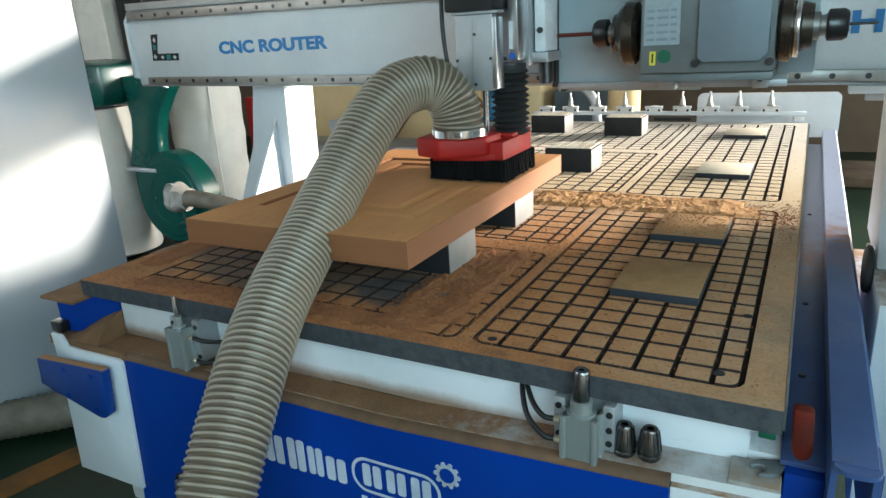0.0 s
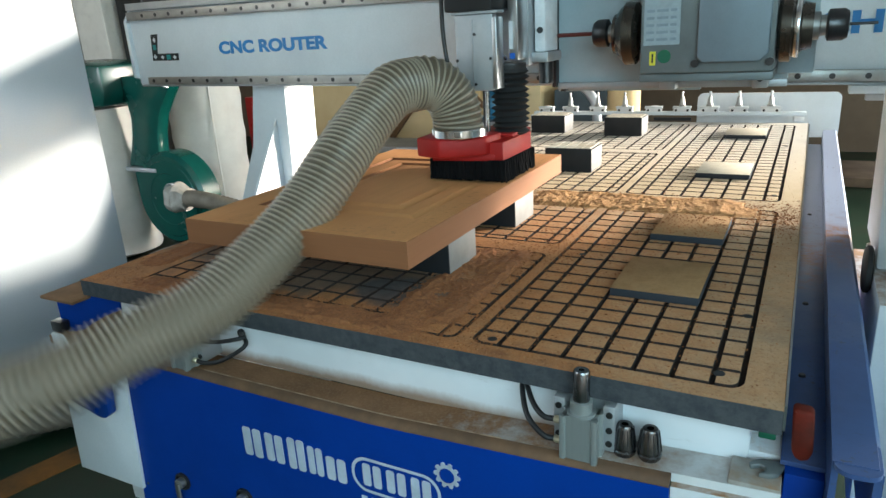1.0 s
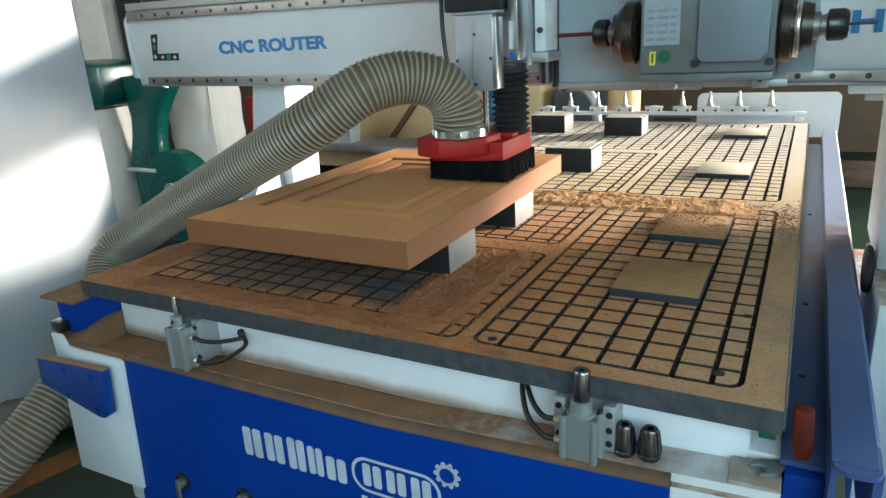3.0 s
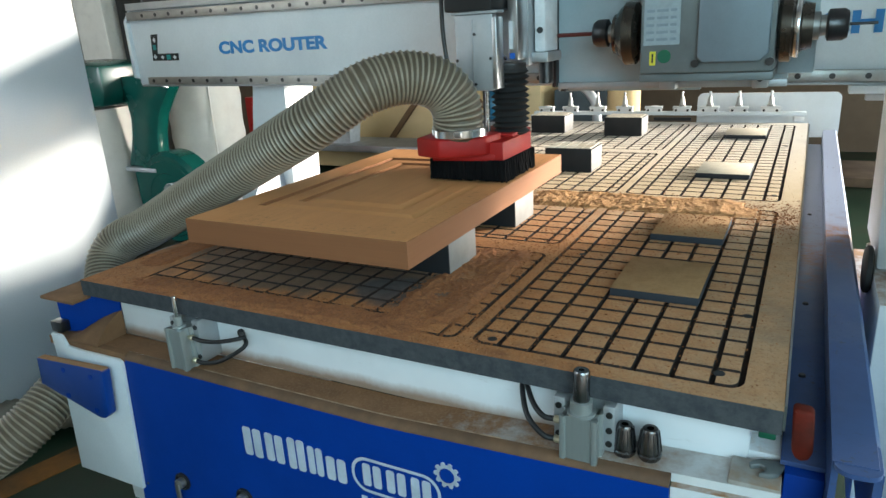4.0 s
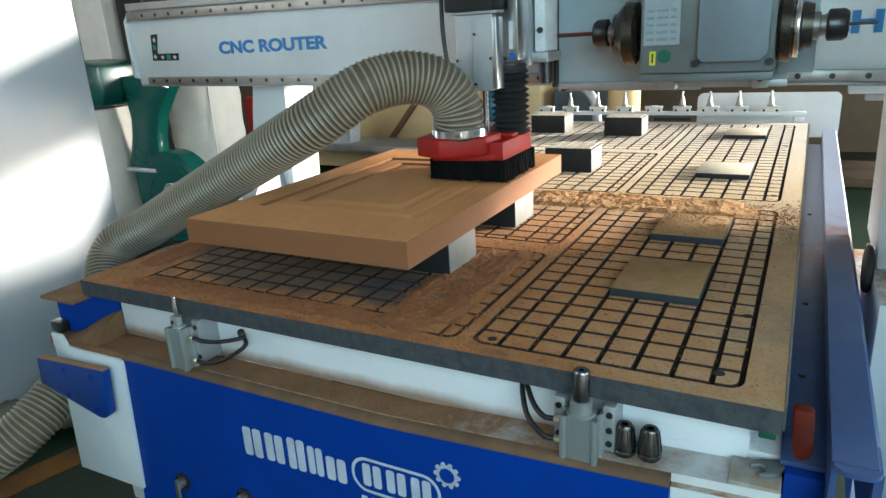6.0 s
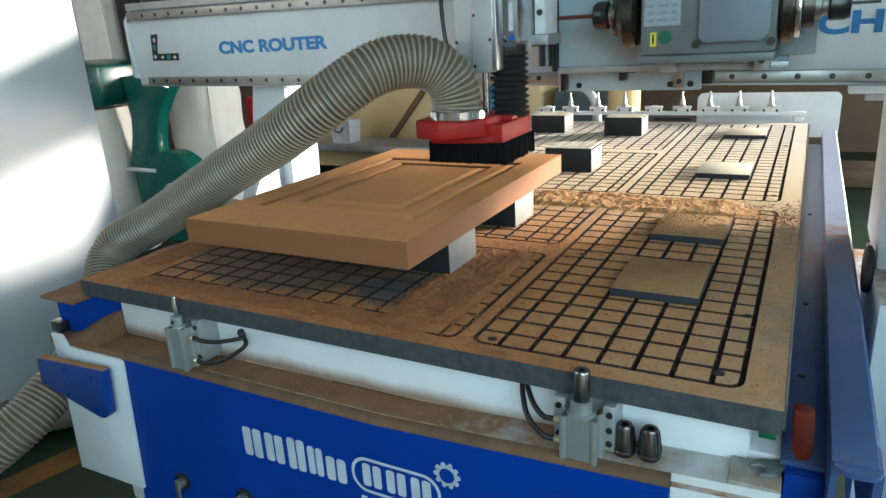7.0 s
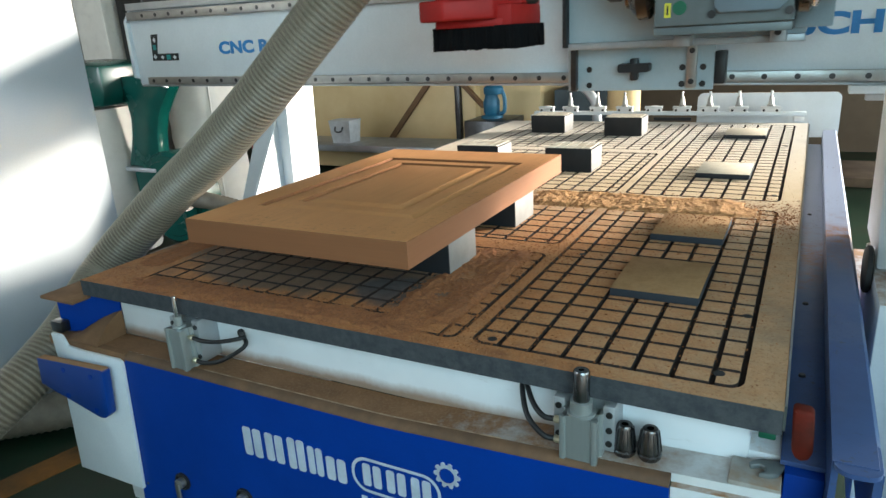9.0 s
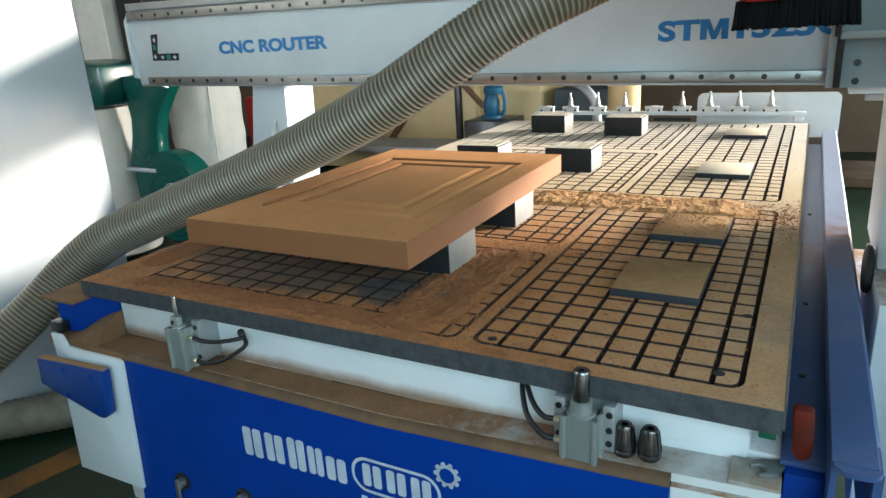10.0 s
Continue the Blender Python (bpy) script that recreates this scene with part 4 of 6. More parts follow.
def low_pad(x0, y0, w, d):
    t = thing("low_pad", (x0 + w / 2, y0 + d / 2, 0.80), "low square dusty clamping pad lying on bed", "clamping pad", "low pads")
    part("block", box(x0, x0 + w, y0, y0 + d, 0.8005, 0.8165, 0.001), M["pad"], t, "", 40)
    return t


def make_pad():
    """Dark slab whose top lies under sawdust, brown by the work piece and pale further off."""
    m = bpy.data.materials.new("dusty_dark_pad")
    t, b = nodes_of(m)
    g = t.nodes.new("ShaderNodeNewGeometry")
    xyz = t.nodes.new("ShaderNodeSeparateXYZ")
    t.links.new(g.outputs["Position"], xyz.inputs[0])
    mid, fine = noise_node(t, 40.0, 6, 0.7), noise_node(t, 260.0, 4, 0.8)
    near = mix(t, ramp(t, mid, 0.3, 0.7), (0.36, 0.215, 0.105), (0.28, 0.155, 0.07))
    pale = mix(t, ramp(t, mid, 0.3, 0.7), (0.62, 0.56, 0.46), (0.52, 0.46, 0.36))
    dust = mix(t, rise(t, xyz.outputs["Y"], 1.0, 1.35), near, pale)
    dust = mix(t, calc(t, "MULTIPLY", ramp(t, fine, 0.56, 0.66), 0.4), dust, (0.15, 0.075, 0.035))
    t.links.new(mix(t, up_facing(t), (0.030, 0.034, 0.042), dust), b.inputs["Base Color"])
    b.inputs["Roughness"].default_value = 0.85
    b.inputs["Specular IOR Level"].default_value = 0.15
    bump(t, b, fine, 0.3, 0.0012)
    return m


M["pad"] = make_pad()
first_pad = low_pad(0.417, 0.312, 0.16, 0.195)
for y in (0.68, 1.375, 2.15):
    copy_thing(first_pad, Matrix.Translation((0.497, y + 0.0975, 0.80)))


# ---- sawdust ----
def drift(name, x0, x1, y0, y1, height, nx, ny, seed, label, material="shaded_sawdust", bare=0.45):
    bm = bmesh.new()
    grid = []
    for i in range(nx + 1):
        row = []
        for j in range(ny + 1):
            u, v = i / nx, j / ny
            x, y = x0 + (x1 - x0) * u, y0 + (y1 - y0) * v
            edge = min(1.0, 6 * u * (1 - u)) * min(1.0, 6 * v * (1 - v))
            n = noise.fractal(Vector((x * 14, y * 14, seed)), 0.9, 2.0, 4) * 0.5 + noise.fractal(Vector((x * 90, y * 90, seed)), 0.8, 2.0, 3) * 0.18
            clump = max(0.0, noise.noise(Vector((x * 120, y * 120, seed + 3)))) ** 2 * 0.6
            row.append(bm.verts.new((x, y, TOP - 0.0045 + height * max(-0.4, edge * 1.35 - bare + n * 0.75 + clump * edge * 0.8))))
        grid.append(row)
    for i in range(nx):
        for j in range(ny):
            q = (grid[i][j], grid[i + 1][j], grid[i + 1][j + 1], grid[i][j + 1])
            if max(v.co.z for v in q) > TOP - 0.006 and min(v.co.y for v in q) > 0.003:
                bm.faces.new(q)
    bmesh.ops.delete(bm, geom=[v for v in bm.verts if not v.link_faces], context="VERTS")
    return tagged(part(name, bm, M[material], None, "", 60), label, "sawdust", kind="stuff")


drift("sawdust", -0.10, 0.71, 0.90, 1.13, 0.0115, 260, 90, 1.0, "loose golden sawdust heaped along bed", "sawdust")
drift("sawdust", 0.02, 0.222, -0.02, 0.60, 0.0120, 120, 260, 5.0, "red-brown sawdust spread beside panel, darkened for shade", bare=0.76)
drift("sawdust", -0.71, 0.26, 0.004, 0.098, 0.0105, 260, 34, 9.0, "red-brown sawdust along front edge, darkened for shade")
drift("sawdust", -0.72, -0.60, 0.01, 0.75, 0.0080, 50, 170, 13.0, "red-brown sawdust along side of bed, darkened for shade")


def crumbs(count, seed):
    """Loose grains and flakes of sawdust, thick round the drifts, thin elsewhere."""
    rng = random.Random(seed)
    verts, faces = [], []
    spots = [(0.10, 0.30, 0.10, 0.20, 5), (0.02, 0.10, 0.18, 0.06, 3), (0.20, 0.52, 0.06, 0.10, 2), (0.30, 1.03, 0.26, 0.05, 5), (0.62, 0.97, 0.06, 0.07, 1.5), (0.70, 0.93, 0.02, 0.08, 0.8), (0.50, 0.80, 0.09, 0.07, 1.5),
             (-0.35, 0.05, 0.30, 0.04, 2.5), (0.45, 0.50, 0.22, 0.40, 3.0), (-0.64, 0.4, 0.05, 0.25, 1.2), (0.25, 1.6, 0.40, 0.45, 1.2)]
    total = sum(q[4] for q in spots)
    while len(verts) < count * 5:
        k = rng.uniform(0, total)
        for cx, cy, sx, sy, w in spots:
            k -= w
            if k <= 0:
                break
        x, y = rng.gauss(cx, sx), rng.gauss(cy, sy)
        if not (-0.72 < x < 0.725 and 0.004 < y < 2.6) or (-0.5 < x < 0.03 and 0.11 < y < 0.9):
            continue
        r = 0.0008 + 0.0024 * rng.random() ** 3
        z = TOP + 0.0002
        if 0.417 < x < 0.577 and 0.68 < y < 0.875:
            z = 0.8167
        a = rng.uniform(0, 6.28)
        n = len(verts)
        for j in range(4):
            q = a + j * 1.5708
            rr = r * rng.uniform(0.6, 1.3)
            verts.append((x + rr * math.cos(q), y + rr * math.sin(q) * 0.8, z - 0.0006))
        verts.append((x + rng.uniform(-0.4, 0.4) * r, y + rng.uniform(-0.4, 0.4) * r, z + r * rng.uniform(0.5, 1.0)))
        faces += [(n, n + 1, n + 4), (n + 1, n + 2, n + 4), (n + 2, n + 3, n + 4), (n + 3, n, n + 4)]
    me = bpy.data.meshes.new("sawdust_crumbs")
    me.from_pydata(verts, [], faces)
    me.materials.append(M["shaded_sawdust"])
    tagged(new("sawdust_crumbs", me), "scattered orange-brown sawdust crumbs on bed", "sawdust", kind="stuff")


crumbs(20000, 21)

# ---- gantry ----
GY = 1.15                        # face of the cross rails


def sag(bm):
    """The beam stands a little lower at its +x end."""
    for v in bm.verts:
        v.co.z -= 0.0133 * (v.co.x + 1.5)
    return bm


gantry = thing("gantry", (-0.45, 1.25, 0.0), "white gantry beam with steel rails and blue lettering", "gantry")
beam = part("beam", sag(prism([(GY + 0.02, 1.140), (GY + 0.15, 1.140), (GY + 0.15, 1.47), (GY + 0.05, 1.47), (GY + 0.02, 1.445)], "X", -1.875, 1.25, bevel=0.003)), M["white"], gantry, "long white painted beam", 40)
part("end_cap", prism([(GY + 0.004, 1.18), (GY + 0.16, 1.12), (GY + 0.16, 1.475), (GY + 0.045, 1.475), (GY + 0.004, 1.41)], "X", -1.895, -1.876, bevel=0.002), M["white"], gantry, "", 40)
for z0, z1, x0 in ((1.408, 1.442, -1.865), (1.146, 1.176, -1.80)):
    rail = part("linear_rail", sag(box(x0, 1.2, GY - 0.002, GY + 0.0195, z0, z1, 0.003)), M["steel"], gantry, "ground steel linear rail", 40)
    n = int((1.19 - x0 - 0.06) / 0.079)
    bolts(rail, [(0.6055 - 0.079 * k, GY - 0.002, (z0 + z1) / 2 - 0.0133 * (2.1055 - 0.079 * k)) for k in range(-7, n - 6)], 0.0075, "Y", 0.0012, M["dark_steel"])
part("lower_edge", sag(box(-1.85, 1.2, GY + 0.004, GY + 0.0195, 1.1375, 1.1445, 0.002)), M["alu_matt"], gantry, "grey lower strip", 40)
part("upper_edge", sag(box(-1.865, 1.2, GY + 0.002, GY + 0.05, 1.447, 1.476, 0.002)), M["alu_matt"], gantry, "grey rail cover", 40)
words("letter", "CNC ROUTER", 0.062, -1.378, GY + 0.0195, 1.262, M["ink_blue"], beam, 0.527)
words("letter", "STM1325CH", 0.072, 0.322, GY + 0.0195, 1.235, M["ink_blue"], beam, 0.53)
bm = prism([(-1.76, 1.352), (-1.718, 1.352), (-1.735, 1.285), (-1.735, 1.274), (-1.612, 1.272), (-1.615, 1.243), (-1.772, 1.246)], "Y", GY + 0.0188, GY + 0.0202)
sticker = part("axis_sticker", bm, M["black"], beam, "black L-shaped axis sticker")
for x, z, w, hh, mm in ((-1.742, 1.330, 0.018, 0.022, "ink_white"), (-1.748, 1.300, 0.018, 0.020, "ink_teal"), (-1.752, 1.262, 0.022, 0.020, "ink_white"), (-1.708, 1.259, 0.022, 0.016, "ink_white"), (-1.672, 1.258, 0.022, 0.020, "ink_teal"), (-1.635, 1.257, 0.022, 0.016, "ink_white")):
    part("print", prism([(x - w / 2, z), (x, z - hh / 2), (x + w / 2, z), (x, z + hh / 2)] if mm == "ink_white" else [(x - w / 2, z - hh / 2), (x + w / 2, z - hh / 2), (x + w / 2, z + hh / 2), (x - w / 2, z + hh / 2)], "Y", GY + 0.0175, GY + 0.0186), M[mm], sticker)
# legs
bm = prism([(-1.424, 0.64), (-1.120, 0.64), (-1.103, 1.134), (-1.268, 1.134), (-1.311, 0.89)], "Y", GY + 0.06, GY + 0.235, bevel=0.003)
leg = part("leg", bm, M["white"], gantry, "white tapered gantry leg", 40)
part("gusset", prism([(GY + 0.0595, 1.00), (GY + 0.0595, 0.64), (GY - 0.17, 0.64)], "X", -1.175, -1.163), M["white"], leg, "triangular white gusset")
part("foot", box(-1.42, -1.05, GY - 0.15, GY + 0.38, 0.40, 0.6395, 0.006), M["white"], gantry, "", 40)
bm = prism([(0.70, 0.773), (1.005, 0.773), (1.05, 1.06), (1.06, 1.106), (0.90, 1.106)], "X", 0.874, 0.955, bevel=0.005)
part("leg", bm, M["white_dusty"], gantry, "white gantry leg", 40)
part("foot", box(0.876, 1.05, 0.905, GY + 0.25, 0.46, 0.60, 0.006), M["white_dusty"], gantry, "dusty white gantry foot", 40)
part("guard", box(0.868, 0.963, 0.50, 0.90, 0.30, 0.772, 0.005), M["white_dusty"], gantry, "pale guard box with dusty top", 40)
# Pale panel beside the rail; its tall unseen body is added to shade the bed.
part("shade_housing", box(0.965, 1.30, 0.38, 1.04, 0.30, 1.50, 0.006), M["housing"], gantry, "pale blue-white housing, made tall to shade bed", 40)
bm = lathe([(0.042, 0.0), (0.050, 0.004), (0.050, 0.012), (0.042, 0.016)], (0.8515, 0.70, 0.772), "X", 28)
part("stop_roller", bm, M["rubber"], gantry, "black rubber roller", 40)
part("bracket", box(0.803, 0.985, GY - 0.02, GY + 0.05, 1.087, 1.1065, 0.003), M["white"], gantry, "", 40)
part("drive_pulley", box(0.840, 0.99, GY - 0.02, GY + 0.0, 1.070, 1.0865, 0.004), M["alu_matt"], gantry, "", 40)

# ---- cross carriage (slides along the gantry) ----
carriage = thing("cross_carriage", (0.27, 1.10, 1.11), "grey-blue carriage plate riding on gantry rails", "carriage")
plate = part("back_plate", box(0.055, 0.455, GY - 0.058, GY - 0.046, 1.106, 1.56, 0.002), M["plate"], carriage, "pale blue-grey plate", 40)
for x in (0.060, 0.455):
    part("slider", box(x, x + 0.028, GY - 0.050, GY - 0.004, 1.120, 1.205, 0.003), M["black"], carriage, "black rail slider end", 40)
for x in (0.09, 0.36):
    part("slider", box(x, x + 0.075, GY - 0.045, GY - 0.0035, 1.122, 1.20, 0.003), M["steel"], carriage, "", 40)
part("side_cheek", box(0.070, 0.086, GY - 0.085, GY - 0.0585, 1.108, 1.56, 0.002), M["dark_steel"], carriage, "dark side cheek", 40)
bolts(plate, [(x, GY - 0.058, z) for x in (0.118, 0.375, 0.428) for z in (1.122, 1.166)], 0.0085, "Y", 0.002, M["dark_steel"])
guide = part("guide_rail", box(0.388, 0.414, GY - 0.076, GY - 0.0585, 1.112, 1.54, 0.003), M["steel"], carriage, "short bright guide rail", 40)
bolts(guide, [(0.401, GY - 0.076, z) for z in (1.13, 1.21)], 0.0075, "Y", 0.002, M["dark_steel"])
part("screw_end", prism(rounded(0.208, 0.294, 1.158, 1.181, 0.007), "Y", GY - 0.098, GY - 0.0585), M["black"], carriage, "black screw bearing block", 40)
part("screw_end", box(0.241, 0.261, GY - 0.094, GY - 0.062, 1.136, 1.195, 0.004), M["black"], carriage, "", 40)

# ---- lift plate with the horizontal spindle (rises on the carriage) ----
lift = thing("lift_plate", (0.35, 1.03, 1.125), "pale grey lift plate carrying both spindles", "lift plate")
LY = 1.035
part("face_plate", box(0.075, 0.665, LY, LY + 0.022, 1.136, 1.62, 0.003), M["plate"], lift, "pale blue-grey face plate", 40)
part("cheek", box(0.062, 0.0745, LY - 0.02, LY + 0.03, 1.125, 1.62, 0.002), M["dark_steel"], lift, "dark edge strip", 40)
part("side_block", box(0.640, 0.720, LY - 0.02, LY + 0.001, 1.15, 1.62, 0.004), M["plate"], lift, "", 40)
part("bottom_rail", box(0.075, 0.665, LY - 0.008, LY - 0.0005, 1.118, 1.1358, 0.002), M["alu_matt"], lift, "", 40)
br = part("angle_bracket", box(0.368, 0.408, LY - 0.06, LY - 0.0005, 1.118, 1.146, 0.003), M["alu_matt"], lift, "", 40)
br = part("angle_bracket", box(0.590, 0.625, LY - 0.075, LY - 0.0005, 1.121, 1.162, 0.003), M["alu_matt"], lift, "aluminium angle bracket", 40)
bolts(br, [(0.607, LY - 0.075, 1.144)], 0.008, "Y", 0.003, M["dark_steel"])

HY, HZ = 0.90, 1.252
spindle = thing("horizontal_spindle", (0.49, HY, HZ), "double-ended horizontal boring spindle with grey motor body", "spindle")
body = part("motor_body", box(0.348, 0.640, HY - 0.075, LY - 0.001, 1.170, 1.52, 0.006), M["motor"], spindle, "grey cast motor body", 40)
part("front_cover", prism([(0.492, 1.194), (0.612, 1.194), (0.629, 1.211), (0.629, 1.42), (0.480, 1.42), (0.480, 1.208)], "Y", HY - 0.092, HY - 0.0755, bevel=0.003), M["cover"], body, "raised grey cover", 40)
bolts(body, [(x, HY - 0.078, z) for x, z in ((0.475, 1.192), (0.632, 1.192))], 0.009, "Y", 0.004, M["dark_steel"])
part("name_plate", box(0.356, 0.438, HY - 0.0765, HY - 0.0752, 1.236, 1.40), M["label_grey"], body, "pale printed name plate")
for k in range(5):
    for m, w in ((0.362, 0.018), (0.385, 0.026), (0.416, 0.014)):
        part("print", box(m, m + w, HY - 0.0772, HY - 0.0766, 1.246 + k * 0.016, 1.252 + k * 0.016), M["print_grey"], body, "grey line of print")
part("warning_label", box(0.371, 0.385, HY - 0.0765, HY - 0.0752, 1.190, 1.222), M["sticker_yellow"], body, "yellow label with black mark")
part("print", box(0.376, 0.380, HY - 0.0772, HY - 0.0766, 1.196, 1.217), M["black"], body)
part("round_sticker", lathe([(0.0155, -0.0006), (0.0155, 0.0006)], (0.4045, HY - 0.0755, 1.210), "Y", 28), M["sticker_green"], body, "dark green round sticker")
part("base_strip", box(0.345, 0.640, HY - 0.060, HY + 0.10, 1.150, 1.1695, 0.002), M["motor"], body, "grey base strip", 40)
prof = [(0.052, 0.335), (0.062, 0.333), (0.074, 0.325), (0.076, 0.300), (0.068, 0.292), (0.060, 0.284), (0.050, 0.278), (0.048, 0.270)]
part("flange", lathe([(r, d) for r, d in prof], (0, HY, HZ + 0.012), "X", 32), M["bronze"], spindle, "bronze-grey spindle nose", 40)
part("shaft", lathe([(0.022, 0.272), (0.022, 0.252)], (0, HY, HZ + 0.014), "X", 24), M["steel"], spindle, "", 40)
part("chuck", lathe([(0.026, 0.256), (0.034, 0.252), (0.034, 0.226), (0.028, 0.217), (0.010, 0.215)], (0, HY, HZ + 0.016), "X", 20), M["dark_steel"], spindle, "black collet nut", 40)
part("drill", rod((0.216, HY, HZ + 0.016), (0.118, HY, HZ + 0.016), 0.0052, 16), M["wood_rod"], spindle, "red drill bit", 40)
prof = [(0.070, 0.641), (0.076, 0.648), (0.076, 0.668), (0.066, 0.672), (0.066, 0.684), (0.054, 0.688), (0.048, 0.710)]
part("flange", lathe(prof, (0, HY, HZ + 0.009), "X", 32), M["bronze"], spindle, "bronze-grey spindle nose", 40)
part("ring", lathe([(0.0665, 0.673), (0.068, 0.675), (0.068, 0.683), (0.0665, 0.685)], (0, HY, HZ + 0.009), "X", 32), M["chrome"], spindle, "polished ring", 40)
part("shaft", lathe([(0.030, 0.708), (0.030, 0.722), (0.022, 0.724), (0.022, 0.738)], (0, HY, HZ + 0.009), "X", 24), M["steel"], spindle, "bright steel shaft", 40)
part("chuck", lathe([(0.026, 0.735), (0.034, 0.739), (0.034, 0.768), (0.028, 0.777), (0.010, 0.779)], (0, HY, HZ + 0.009), "X", 20), M["dark_steel"], spindle, "black collet nut", 40)
part("drill", rod((0.778, HY, HZ + 0.009), (0.832, HY, HZ + 0.009), 0.0032, 12), M["dark_steel"], spindle, "thin steel drill bit", 40)

# ---- vertical spindle (rises further on its own slide) ----
vertical = thing("vertical_spindle", (0.0, 0.72, 1.05), "vertical routing spindle with aluminium cover and black bellows", "spindle")
cover = part("cover", box(-0.060, 0.040, 0.655, 0.685, 1.152, 1.330, 0.003), M["alu_matt"], vertical, "brushed aluminium cover", 40)
part("cover_fold", box(0.0402, 0.053, 0.648, 0.690, 1.156, 1.322, 0.003), M["alu"], cover, "bright folded edge of cover", 40)
part("cover_seam", box(-0.0150, -0.0125, 0.6535, 0.6555, 1.156, 1.318), M["alu"], cover, "bright seam")
part("cover_cap", box(-0.066, 0.056, 0.650, 0.690, 1.3302, 1.3375, 0.002), M["alu_matt"], cover, "", 40)
bolts(cover, [(-0.008, 0.655, 1.285), (0.033, 0.655, 1.228), (-0.056, 0.655, 1.225), (-0.008, 0.655, 1.168)], 0.0038, "Y", 0.002, M["dark_steel"])
part("top_box", box(-0.080, 0.046, 0.640, 0.80, 1.338, 1.60, 0.006), M["black"], vertical, "black cylinder head", 40)
part("mount", box(-0.09, 0.075, 0.80, 1.02, 1.20, 1.60, 0.004), M["alu_matt"], vertical, "grey slide body", 40)
part("side_rail", box(0.052, 0.078, 0.72, 0.79, 1.218, 1.60, 0.003), M["alu"], vertical, "bright aluminium side rail", 40)
part("label_strip", box(0.056, 0.066, 0.7175, 0.7195, 1.245, 1.310), M["ink_white"], vertical, "white label strip")
part("sticker", box(0.056, 0.070, 0.7175, 0.7195, 1.222, 1.236), M["sticker_blue"], vertical, "blue sticker")
part("bar", box(0.080, 0.108, 0.83, 0.93, 1.232, 1.60, 0.003), M["ink_white"], vertical, "white painted bar", 40)
bolts(vertical, [(0.095, 0.829, 1.285)], 0.008, "Y", 0.003, M["dark_steel"])
part("nut_block", box(0.072, 0.118, 0.82, 0.93, 1.206, 1.231, 0.003), M["alu_matt"], vertical, "grey nut block", 40)
part("guide_rod", lathe([(0.019, 1.150), (0.019, 1.206)], (0.094, 0.875, 0), "Z", 20), M["dark_steel"], vertical, "dark guide bush", 40)
prof, n = [], 11
for k in range(n):
    z = 1.036 + k * (0.163 / n)
    prof += [(0.0375, z), (0.0485 + 0.0012 * math.sin(k * 2.3), z + 0.163 / n * (0.5 + 0.12 * math.sin(k * 1.7)))]
prof += [(0.041, 1.199), (0.041, 1.2085)]
part("bellows", lathe(prof, (0.048, 0.735, 0), "Z", 32), M["rubber"], vertical, "black rubber bellows", 20)
part("bellows_clamp", lathe([(0.0415, 1.2087), (0.0415, 1.2120)], (0.048, 0.735, 0), "Z", 28), M["dark_steel"], vertical, "", 40)
part("piston_rod", rod((0.0, 0.70, 1.045), (0.0, 0.70, 1.153), 0.0055, 16), M["chrome"], vertical, "bright piston rod", 40)
part("piston_rod", rod((-0.016, 0.715, 1.045), (-0.016, 0.715, 1.150), 0.003, 12), M["dark_steel"], vertical, "", 40)
part("power_cable", cable([(-0.100, 0.69, 1.60), (-0.103, 0.68, 1.45), (-0.104, 0.675, 1.34), (-0.099, 0.67, 1.27), (-0.090, 0.67, 1.21), (-0.082, 0.672, 1.20)], 0.0055, 24, 8), M["black"], vertical, "black power cable", 60)
part("hook", cable([(0.030, 0.70, 1.205), (0.036, 0.695, 1.222), (0.046, 0.70, 1.232), (0.05, 0.71, 1.222)], 0.004, 14, 8), M["chrome"], vertical, "", 60)

# ---- dust shoe ----
shoe = thing("dust_shoe", (-0.02, 0.69, 0.94), "red dust shoe with black brush skirt around cutter", "dust shoe")
SX0, SX1, SY0, SY1 = -0.113, 0.081, 0.602, 0.792
bm = prism([(SX0, SY0), (SX1, SY0), (SX1, SY1), (SX0, SY1)], "Z", 0.986, 1.036, bevel=0.004)
part("body", bm, M["red"], shoe, "red plastic housing", 40)
part("body_step", prism([(0.03, SY0 + 0.07), (SX1 - 0.002, SY0 + 0.07), (SX1 - 0.002, SY1), (SX0 + 0.05, SY1), (SX0 + 0.05, SY0 + 0.10)], "Z", 1.0365, 1.046, bevel=0.002), M["red"], shoe, "", 40)
bm = prism([(-0.125, 0.545), (-0.05, 0.52), (0.045, 0.585), (0.055, 0.66), (-0.02, 0.67), (-0.13, 0.65)], "Z", 1.006, 1.052, bevel=0.006)
part("port_neck", bm, M["red"], shoe, "red hose neck", 40)
bm = prism([(-0.10, 0.575), (0.06, 0.600), (0.06, 0.62), (-0.10, 0.62)], "Z", 0.990, 1.0065, bevel=0.003)
part("chin", bm, M["red"], shoe, "", 40)
part("clamp", lathe([(0.067, 1.052), (0.069, 1.054), (0.069, 1.071), (0.067, 1.073)], (-0.028, 0.594, 0), "Z", 36), M["chrome"], shoe, "shiny hose clamp", 40)
part("clamp_screw", box(-0.012, 0.008, 0.526, 0.540, 1.056, 1.070, 0.003), M["steel"], shoe, "", 40)
rng = random.Random(4)
bm = bmesh.new()
edge = []
step = 0.0045
